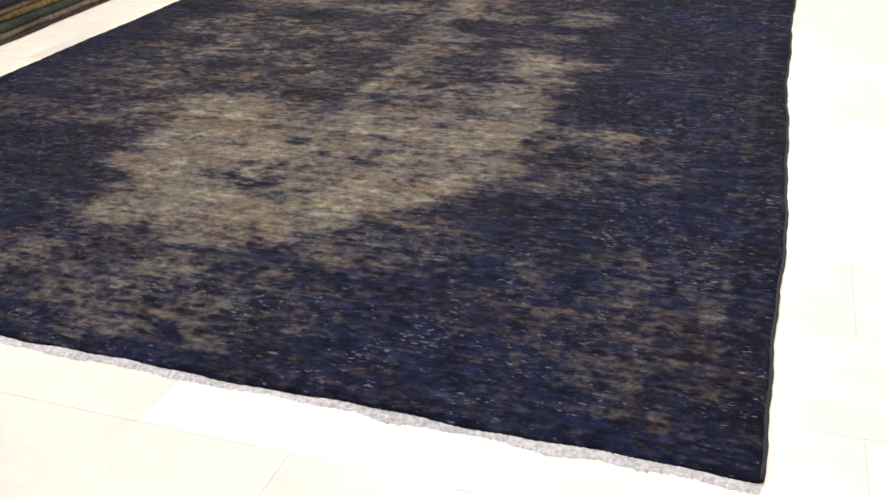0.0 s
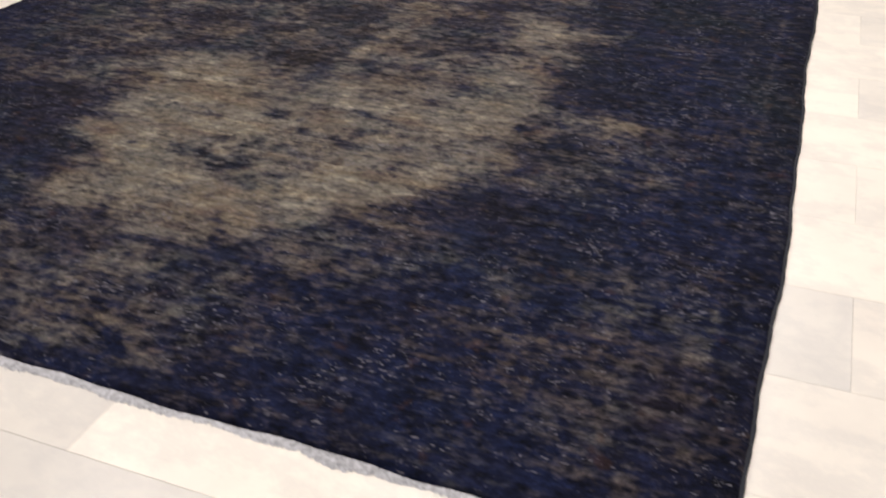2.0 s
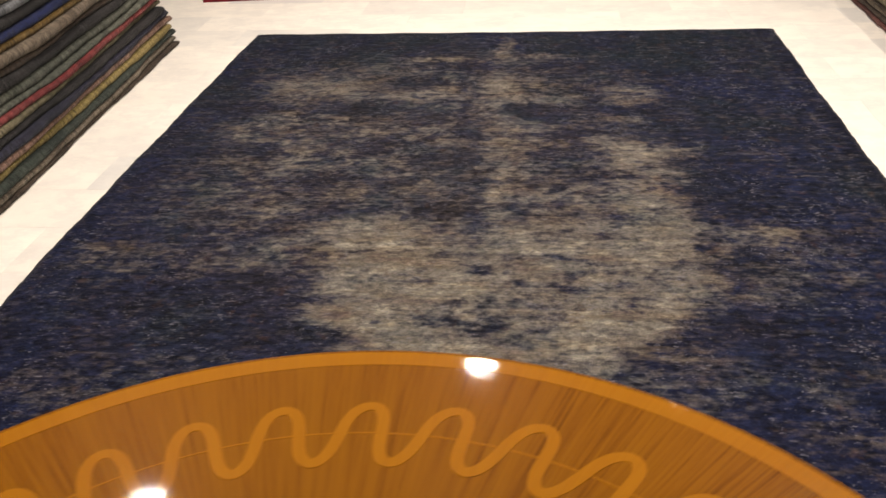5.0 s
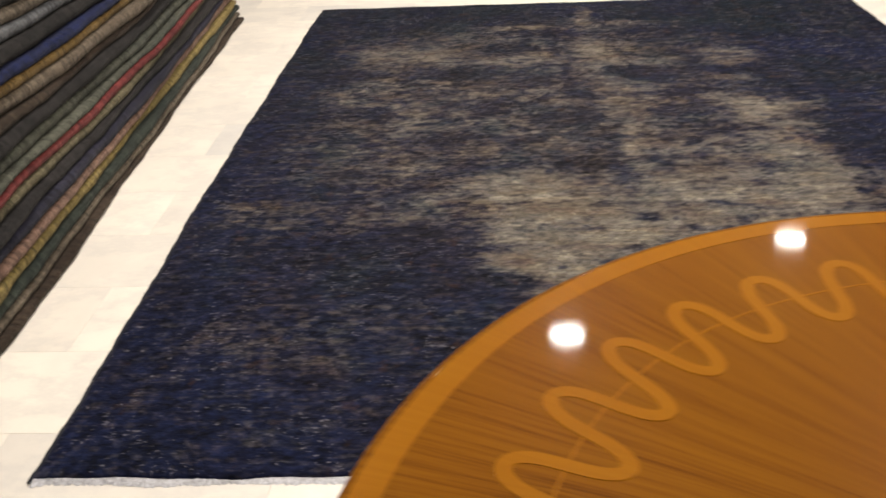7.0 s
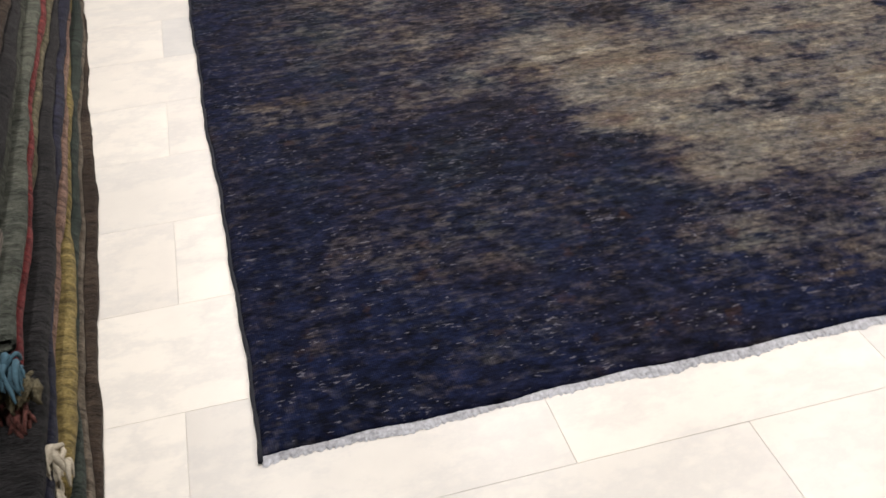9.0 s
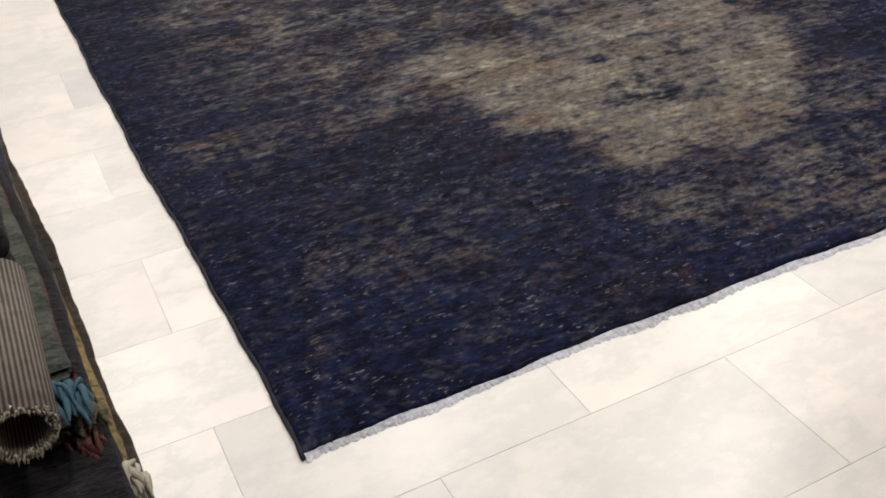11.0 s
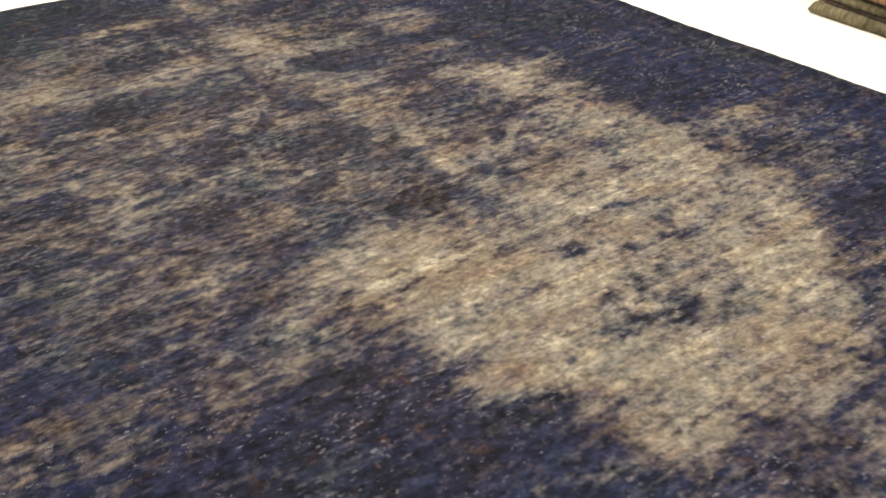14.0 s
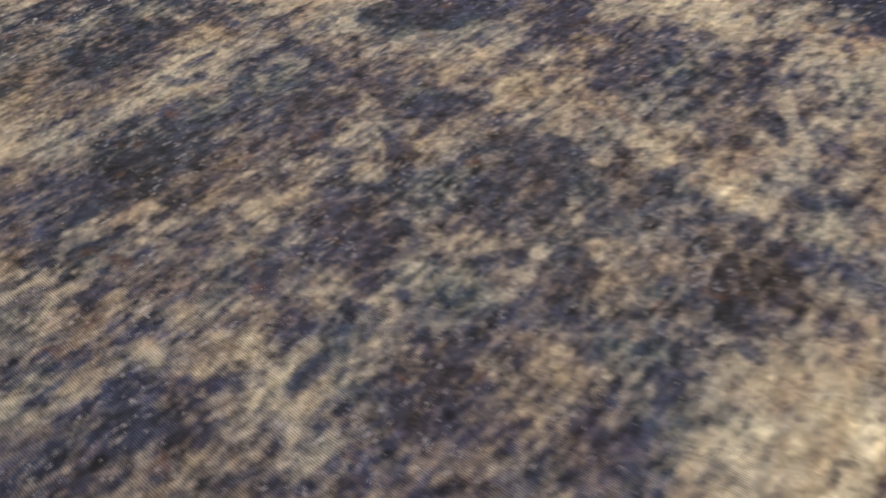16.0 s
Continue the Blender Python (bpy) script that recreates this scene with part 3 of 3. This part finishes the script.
part("rim_band", ring_flat(TR - 0.025, 0.012, 0, 0, 0.0003, 360), INLAY, top, "lighter orange edge band", smooth=False)
part("wave_inlay", ring_flat(TR - 0.157, 0.0068, 0.044, 32, 0.0005), INLAY, top, "pale wavy marquetry line", smooth=False)
part("line_inlay", ring_flat(TR - 0.157, 0.0010, 0, 0, 0.0003, 360), INLAY, top, "thin pale circular marquetry line", smooth=False)
part("column", lathe([(0.0, 0.06), (0.09, 0.06), (0.10, 0.12), (0.06, 0.2), (0.055, 0.45), (0.09, 0.58), (0.2, TZ - 0.048), (0.2, TZ - 0.031), (0.0, TZ - 0.031)], 48), VENEER, table)
for k in range(4):
    bm = bmesh.new()
    rows = []
    for s in np.linspace(0, 1, 12):
        r = 0.06 + 0.36 * s
        zc = 0.14 - 0.12 * s ** 0.7 + 0.01
        hw, hh = 0.03 - 0.008 * s, max(0.024, 0.05 - 0.03 * s)
        zc = max(zc, hh)
        rows.append([bm.verts.new((r, y, z)) for y, z in ((-hw, zc - hh), (hw, zc - hh), (hw, zc + hh), (-hw, zc + hh))])
    for p, q in zip(rows, rows[1:]):
        for j in range(4):
            bm.faces.new((p[j], p[(j + 1) % 4], q[(j + 1) % 4], q[j]))
    bm.faces.new(rows[0]), bm.faces.new(rows[-1][::-1])
    bmesh.ops.recalc_face_normals(bm, faces=bm.faces)
    part("foot", bm, VENEER, table).rotation_euler = (0, 0, k * math.pi / 2 + 0.6)


# ---- stacks of folded rugs ----
def folded_rug(name, label, mat, x_front, y0, y1, depth, z, thick, sag, seed, facing=1, stack="", cat="folded rug"):
    """A rug folded lengthwise: two leaves joined by a round fold that faces the aisle. x_front(y): line of the fold; sag(y): rise of the pile under it."""
    rng = random.Random(seed)
    bm = bmesh.new()
    t = thick / 2
    prof = []
    A = np.linspace(-math.pi / 2, math.pi / 2, 9)
    prof += [(-depth, -t), (-depth * 0.5, -t)] + [(-t + t * math.cos(a), t * math.sin(a)) for a in A] + [(-depth * 0.5, t), (-depth, t)]
    slit = 0.16 * t
    prof += [(-depth, slit), (-depth * 0.4, slit), (-1.9 * t, 0.30 * t), (-0.9 * t, 0.34 * t), (-0.62 * t, 0.0), (-0.9 * t, -0.34 * t), (-1.9 * t, -0.30 * t), (-depth * 0.4, -slit), (-depth, -slit)]
    n = max(8, int((y1 - y0) / 0.028))
    p4, p5 = rng.uniform(30, 44), rng.uniform(60, 90)
    p1, p2, p3 = rng.uniform(0, 6), rng.uniform(0, 6), rng.uniform(0, 6)
    rows = []
    for k in range(n + 1):
        y = y0 + (y1 - y0) * k / n
        dx = 0.007 * math.sin(2.1 * y + p1) + 0.004 * math.sin(6.3 * y + p2) + 0.002 * math.sin(17 * y + p3) + 0.0014 * math.sin(p4 * y) * math.sin(5 * y + p1) + rng.uniform(-0.0011, 0.0011)
        s = 1.0 + 0.06 * math.sin(4.7 * y + p3) + 0.03 * math.sin(p5 * 0.4 * y + p2)
        end = 1.0 if k == 0 else -1.0 if k == n else 0.0
        curl = end * 0.012 * rng.uniform(0.3, 1.0)
        rows.append([bm.verts.new((x_front(y) + facing * (u + dx), y + end * (0.012 * math.sin(11 * u + p1) + rng.uniform(-0.004, 0.004)) + curl * (w / t), z + t + w * (s if abs(w) < t * 0.9 else 1.0) * (1 - 0.12 * abs(end)) + sag(y))) for u, w in prof])
    m = len(prof)
    for p, q in zip(rows, rows[1:]):
        for j in range(m):
            bm.faces.new((p[j], p[(j + 1) % m], q[(j + 1) % m], q[j]))
    for row in (rows[0], rows[-1]):
        cap = [row[i] for i in range(m)]
        bm.faces.new(cap)
    bmesh.ops.recalc_face_normals(bm, faces=bm.faces)
    o = part(name, bm, mat)
    return tagged(o, label, cat, stack)


COLOURS = {
    "dark brown": ((0.028, 0.019, 0.014), (0.056, 0.041, 0.030)),
    "grey-brown": ((0.102, 0.082, 0.062), (0.156, 0.132, 0.102)),
    "dark green-grey": ((0.015, 0.022, 0.019), (0.046, 0.056, 0.046)),
    "mustard": ((0.156, 0.120, 0.042), (0.240, 0.186, 0.072)),
    "dusty pink": ((0.165, 0.098, 0.076), (0.250, 0.165, 0.128)),
    "navy": ((0.010, 0.011, 0.022), (0.030, 0.030, 0.050)),
    "olive": ((0.088, 0.077, 0.046), (0.148, 0.130, 0.082)),
    "red": ((0.105, 0.016, 0.018), (0.190, 0.046, 0.044)),
    "grey-green": ((0.054, 0.060, 0.050), (0.102, 0.106, 0.084)),
    "charcoal": ((0.009, 0.009, 0.010), (0.027, 0.025, 0.026)),
    "taupe": ((0.102, 0.079, 0.058), (0.168, 0.138, 0.106)),
    "ochre": ((0.132, 0.082, 0.024), (0.192, 0.126, 0.048)),
    "royal blue": ((0.005, 0.009, 0.040), (0.014, 0.022, 0.085)),
    "rust": ((0.070, 0.026, 0.022), (0.125, 0.050, 0.042)),
    "slate": ((0.090, 0.096, 0.108), (0.156, 0.162, 0.174)),
    "tan": ((0.155, 0.092, 0.050), (0.240, 0.158, 0.092)),
    "crimson": ((0.120, 0.010, 0.017), (0.192, 0.019, 0.029)),
}
WOOL = {k: wool("wool_" + k.replace(" ", "_").replace("-", "_"), a, b) for k, (a, b) in COLOURS.items()}


def pile(layers, x_front, lean, y_ends, depth, facing, stack, seed, sag):
    """Folded rugs one upon another; each layer: colour, thickness, setback of the near and far end."""
    z = 0.0
    rng = random.Random(seed)
    for i, (col, th, a, b) in enumerate(layers):
        off = lean * z + rng.uniform(-0.004, 0.016) * (i > 0)
        line = (lambda y, off=off: x_front(y) - facing * off)
        rise = (lambda y, z=z: sag(y) * min(1.0, z / 0.3))
        folded_rug("folded_rug", col + " wool rug folded lengthwise in a stack", WOOL[col], line, y_ends[0] + a, y_ends[1] + b, depth, z, th, rise, seed * 100 + i, facing, stack)
        z += th
    return z


LEFT = [("dark brown", 0.020, 0, 0), ("grey-brown", 0.026, 0.1, 0), ("dark green-grey", 0.034, 0, 0.02), ("mustard", 0.032, 0.38, 0), ("dusty pink", 0.032, 0.36, 0.02),
        ("navy", 0.036, 0.05, 0.0), ("charcoal", 0.032, 0.1, -0.05), ("olive", 0.030, 0.46, -0.04), ("red", 0.030, 0.48, -0.03), ("grey-green", 0.022, 0.50, -0.06), ("grey-green", 0.040, 0.80, -0.06),
        ("charcoal", 0.046, 0.79, -0.08), ("dark brown", 0.03, 0.83, -0.05), ("taupe", 0.046, 0.80, -0.1), ("ochre", 0.032, 0.86, -0.1), ("royal blue", 0.034, 0.82, -0.1),
        ("charcoal", 0.05, 0.80, -0.12), ("slate", 0.04, 0.85, -0.15), ("grey-brown", 0.045, 0.88, -0.1), ("charcoal", 0.05, 0.84, -0.15), ("rust", 0.04, 0.9, -0.1), ("dark brown", 0.045, 0.88, -0.1)]
pile(LEFT, lambda y: -0.250 - 0.050 * y, 0.2, (-0.45, 3.62), 0.75, 1, "rug stack beside the carpet", 3, lambda y: 0.018 * math.sin(1.9 * y + 0.6) + 0.003 * math.sin(7.3 * y + 1))

RIGHT_FAR = [("rust", 0.036, -0.03, 0), ("dark brown", 0.022, 0.05, 0), ("taupe", 0.032, 0.02, 0), ("dark brown", 0.022, 0.10, 0), ("olive", 0.026, 0.03, 0), ("dark green-grey", 0.046, 0.07, 0), ("grey-green", 0.026, 0.0, 0), ("crimson", 0.022, 0.06, 0),
             ("navy", 0.050, 0.12, 0), ("charcoal", 0.026, 0.05, 0), ("rust", 0.040, 0.09, 0)]
pile(RIGHT_FAR, lambda y: 3.235 + 0.024 * y, 0.0, (2.04, 5.6), 0.75, -1, "far rug stack across the carpet", 4, lambda y: 0.015 * math.sin(2.2 * y))
RIGHT_NEAR = [("olive", 0.046, 0, 0), ("dark brown", 0.013, 0, -0.03), ("olive", 0.034, 0, -0.01), ("dark brown", 0.014, 0, -0.03), ("tan", 0.028, 0, 0.01), ("rust", 0.014, 0, -0.05), ("navy", 0.042, 0, -0.08),
              ("slate", 0.024, 0, -0.06), ("dark brown", 0.028, 0, -0.10), ("olive", 0.022, 0, -0.07), ("charcoal", 0.018, 0, -0.10), ("slate", 0.026, 0, -0.05), ("dark brown", 0.034, 0, -0.09), ("olive", 0.028, 0, -0.07), ("charcoal", 0.024, 0, -0.09), ("taupe", 0.034, 0, -0.07)]
pile(RIGHT_NEAR, lambda y: 3.060 + 0.10 * y, 0.10, (-0.8, 1.83), 0.8, -1, "near rug stack across the carpet", 5, lambda y: 0.012 * math.sin(2.0 * y))

# a pale rug and a yellow cloth on the far stack
PALE = wool("wool_pale_green", (0.12, 0.15, 0.13), (0.19, 0.22, 0.20))
YELLOW = wool("wool_yellow", (0.34, 0.22, 0.015), (0.46, 0.31, 0.03))
FAR_SAG = lambda y: 0.015 * math.sin(2.2 * y)
folded_rug("folded_rug", "pale green-grey wool rug folded on the far stack", PALE, lambda y: 3.315 + 0.024 * y + 0.01 * math.sin(3 * y), 2.62, 5.45, 0.66, 0.349, 0.05, FAR_SAG, 900, -1, "far rug stack across the carpet")
folded_rug("folded_cloth", "bright yellow folded cloth on the pale rug", YELLOW, lambda y: 3.360 + 0.024 * y, 3.1, 4.0, 0.5, 0.400, 0.07, FAR_SAG, 950, -1, "", "cloth")
folded_rug("folded_cloth", "small bright yellow cloth folded on the far stack's end", YELLOW, lambda y: 3.275 + 0.024 * y, 2.12, 2.46, 0.4, 0.349, 0.036, FAR_SAG, 901, -1, "", "cloth")
folded_rug("folded_rug", "small charcoal rug folded on a yellow cloth", WOOL["charcoal"], lambda y: 3.30 + 0.024 * y, 2.18, 2.42, 0.4, 0.386, 0.035, FAR_SAG, 902, -1, "far rug stack across the carpet")


# ---- yarn at the rug ends ----
def tuft(name, label, mat, x, y, z, length, width, strands, seed, lift=0.0):
    """A bunch of knotted fringe yarns that hangs out over a rug's end, resting on what lies below."""
    rng = random.Random(seed)
    bm = bmesh.new()
    for s in range(strands):
        x0, y0 = x + rng.uniform(-width, width), y + rng.uniform(-0.008, 0.012)
        z0 = z + rng.uniform(0.0, 0.022)
        dx, dy, dz = rng.uniform(-0.4, 0.4) * length, -length * rng.uniform(0.5, 1.0), lift * rng.uniform(0.3, 1.0)
        r = rng.uniform(0.0028, 0.0055)
        rows = []
        for k in range(6):
            t = k / 5
            c = Vector((x0 + dx * t + 0.006 * math.sin(4 * t + s), y0 + dy * t, z0 + dz * math.sin(t * 2.6) - 0.012 * t * t))
            rr = r * (1.25 if k in (1, 2) else 1.0 if k < 5 else 0.4)
            rows.append([bm.verts.new(c + Vector((rr * math.cos(a), 0.4 * rr * math.sin(a), rr * math.sin(a)))) for a in np.linspace(0, math.tau, 7)[:-1]])
        for p, q in zip(rows, rows[1:]):
            for j in range(6):
                bm.faces.new((p[j], p[(j + 1) % 6], q[(j + 1) % 6], q[j]))
        bm.faces.new(rows[0]), bm.faces.new(rows[-1])
    bmesh.ops.recalc_face_normals(bm, faces=bm.faces)
    return tagged(part(name, bm, mat), label, "fringe")


tuft("yarn_fringe", "teal blue knotted yarn fringe at a folded rug's end", TEALYARN, -0.315, 0.035, 0.272, 0.07, 0.022, 26, 1, 0.03)
tuft("yarn_fringe", "pale green yarn fringe at a folded rug's end", WOOL["olive"], -0.298, 0.02, 0.24, 0.05, 0.014, 16, 2, 0.01)
tuft("yarn_fringe", "rust red yarn fringe at a folded rug's end", WOOL["rust"], -0.318, 0.0, 0.219, 0.06, 0.012, 12, 3, 0.0)
tuft("yarn_fringe", "cream frayed wool fringe at a folded rug's end", CREAM, -0.278, -0.06, 0.165, 0.06, 0.016, 26, 4, 0.02)
tuft("yarn_fringe", "cream frayed wool fringe at a folded rug's end", CREAM, -0.285, -0.08, 0.135, 0.05, 0.012, 18, 5, 0.0)


def striped(name):
    m, n, l, b = material(name)
    v = coords(n)
    sep = n.new("ShaderNodeSeparateXYZ")
    l.new(v, sep.inputs[0])
    ang = math_node(n, l, "ARCTAN2", sep.outputs[2], sep.outputs[0])
    s = math_node(n, l, "SINE", math_node(n, l, "MULTIPLY", ang, 38.0))
    f = math_node(n, l, "MULTIPLY_ADD", s, 0.4, noise_node(n, l, v, 30.0, 4, 0.6))
    r = ramp(n, [(0.25, (0.055, 0.045, 0.038)), (0.8, (0.20, 0.17, 0.14))])
    l.new(f, r.inputs[0])
    l.new(r.outputs[0], b.inputs["Base Color"])
    b.inputs["Roughness"].default_value = 0.95
    bump_node(n, l, f, 0.5, 0.003, b)
    return m


def rolled_rug(x, y0, y1, z, radius):
    """A rolled flat weave: a hollow tube with a spiral lip, and a frayed cream end."""
    bm = bmesh.new()
    rows = []
    wall = 0.014
    prof = [(radius, 0.0), (radius, y1 - y0), (radius - wall, y1 - y0), (radius - wall, 0.0)]
    N = 40
    for k in range(N):
        a = k * math.tau / N
        wob = 1 + 0.03 * math.sin(3 * a + 1)
        rows.append([bm.verts.new((r * wob * math.cos(a), yy, r * wob * math.sin(a))) for r, yy in prof])
    for k in range(N):
        p, q = rows[k], rows[(k + 1) % N]
        for j in range(4):
            bm.faces.new((p[j], p[(j + 1) % 4], q[(j + 1) % 4], q[j]))
    bmesh.ops.recalc_face_normals(bm, faces=bm.faces)
    o = tagged(part("rolled_rug", bm, striped("striped_weave")), "grey-brown striped flatweave rug rolled up on the stack", "rolled rug")
    o.location = (x, y0, z)
    rng = random.Random(8)
    bm = bmesh.new()
    for s in range(150):
        a = s * math.tau / 150
        c0 = Vector(((radius - wall * rng.random()) * math.cos(a), 0.004, (radius - wall * rng.random()) * math.sin(a)))
        d = Vector((math.cos(a) * rng.uniform(-0.2, 0.5), -1.0, math.sin(a) * rng.uniform(-0.2, 0.5))) * rng.uniform(0.008, 0.018)
        r = rng.uniform(0.0022, 0.004)
        u = d.orthogonal().normalized()
        w = d.normalized().cross(u)
        lo = [bm.verts.new(c0 + r * (u * math.cos(t) + w * math.sin(t))) for t in (0, 2.1, 4.2)]
        tip = bm.verts.new(c0 + d)
        for j in range(3):
            bm.faces.new((lo[j], lo[(j + 1) % 3], tip))
        bm.faces.new(lo[::-1])
    part("frayed_end", bm, CREAM, o, "frayed cream wool end")
    return o


rolled_rug(-0.376, -0.095, 0.29, 0.342, 0.046)

# a dark red carpet lying beyond the carpet's far end


def slab(name, label, mat, x0, x1, y0, y1, z, th, turn, seed, cat="rug", group=""):
    bm = bmesh.new()
    nx, ny = 24, 12
    rng = random.Random(seed)
    c, s = math.cos(turn), math.sin(turn)
    grid = []
    for k, zz in enumerate((z, z + th)):
        rows = []
        for j in range(ny + 1):
            rows.append([])
            for i in range(nx + 1):
                x, y = x0 + (x1 - x0) * i / nx, y0 + (y1 - y0) * j / ny
                e = 0.004 * math.sin(7 * x + seed) + 0.004 * math.sin(9 * y + seed)
                xx, yy = x - x0, y - y0 + (e if j in (0, ny) else 0)
                rows[-1].append(bm.verts.new((x0 + c * xx - s * yy, y0 + s * xx + c * yy, zz)))
        grid.append(rows)
    for j in range(ny):
        for i in range(nx):
            bm.faces.new((grid[1][j][i], grid[1][j][i + 1], grid[1][j + 1][i + 1], grid[1][j + 1][i]))
            bm.faces.new((grid[0][j][i], grid[0][j + 1][i], grid[0][j + 1][i + 1], grid[0][j][i + 1]))
    for i in range(nx):
        bm.faces.new((grid[0][0][i], grid[0][0][i + 1], grid[1][0][i + 1], grid[1][0][i]))
        bm.faces.new((grid[0][ny][i + 1], grid[0][ny][i], grid[1][ny][i], grid[1][ny][i + 1]))
    for j in range(ny):
        bm.faces.new((grid[0][j + 1][0], grid[0][j][0], grid[1][j][0], grid[1][j + 1][0]))
        bm.faces.new((grid[0][j][nx], grid[0][j + 1][nx], grid[1][j + 1][nx], grid[1][j][nx]))
    o = part(name, bm, mat, smooth=False)
    return tagged(o, label, cat, group)


slab("red_carpet", "dark red wool carpet lying on the marble floor", WOOL["crimson"], -0.6, 2.14, 4.55, 7.2, 0.0, 0.03, 0.092, 3, "carpet")

# ---- marble tiles, last ----
TILE_L, TILE_W, JOINT = 0.606, 0.3095, 0.0007


def tile_bm(w, h):
    bm = bmesh.new()
    e, top = 0.0002, 0.0
    lo = [bm.verts.new(p) for p in ((0, 0, -0.012), (w, 0, -0.012), (w, h, -0.012), (0, h, -0.012))]
    mid = [bm.verts.new(p) for p in ((0, 0, top - e), (w, 0, top - e), (w, h, top - e), (0, h, top - e))]
    up = [bm.verts.new(p) for p in ((e, e, top), (w - e, e, top), (w - e, h - e, top), (e, h - e, top))]
    bm.faces.new(up)
    for k in range(4):
        j = (k + 1) % 4
        bm.faces.new((lo[k], lo[j], mid[j], mid[k]))
        bm.faces.new((mid[k], mid[j], up[j], up[k]))
    return bm


tile_mesh = bpy.data.meshes.new("tile")
tb = tile_bm(TILE_L - JOINT, TILE_W - JOINT)
tb.to_mesh(tile_mesh)
tb.free()
tile_mesh.materials.append(MARBLE)
singles, rest_v, rest_f = 0, [], []
base_v = [tuple(v.co) for v in tile_mesh.vertices]
base_f = [tuple(p.vertices) for p in tile_mesh.polygons]
for row in range(-15, 31):
    y = -0.150 + row * TILE_W
    shift = -0.117 + 0.303 * (row % 2)
    for col in range(-7, 12):
        x = shift + col * TILE_L
        if y < Y0 or y + TILE_W > Y1 or x < X0 or x + TILE_L > X1:
            continue
        hidden = 0.05 < x and x + TILE_L < 2.70 and 0.05 < y and y + TILE_W < 3.68
        seen = -0.95 < x < 3.95 and -1.0 < y < 5.6 and not hidden
        if seen and singles < 300:
            singles += 1
            o = new("tile", tile_mesh)
            o.location = (x, y, 0)
            o.parent = floor
        else:
            k = len(rest_v)
            rest_v += [(a + x, b + y, c) for a, b, c in base_v]
            rest_f += [tuple(i + k for i in f) for f in base_f]
rest = bpy.data.meshes.new("tile_rest")
rest.from_pydata(rest_v, [], rest_f)
rest.materials.append(MARBLE)
o = new("tile_rest", rest)
o.parent = floor
tagged(o, "white marble tiles", kind="stuff")
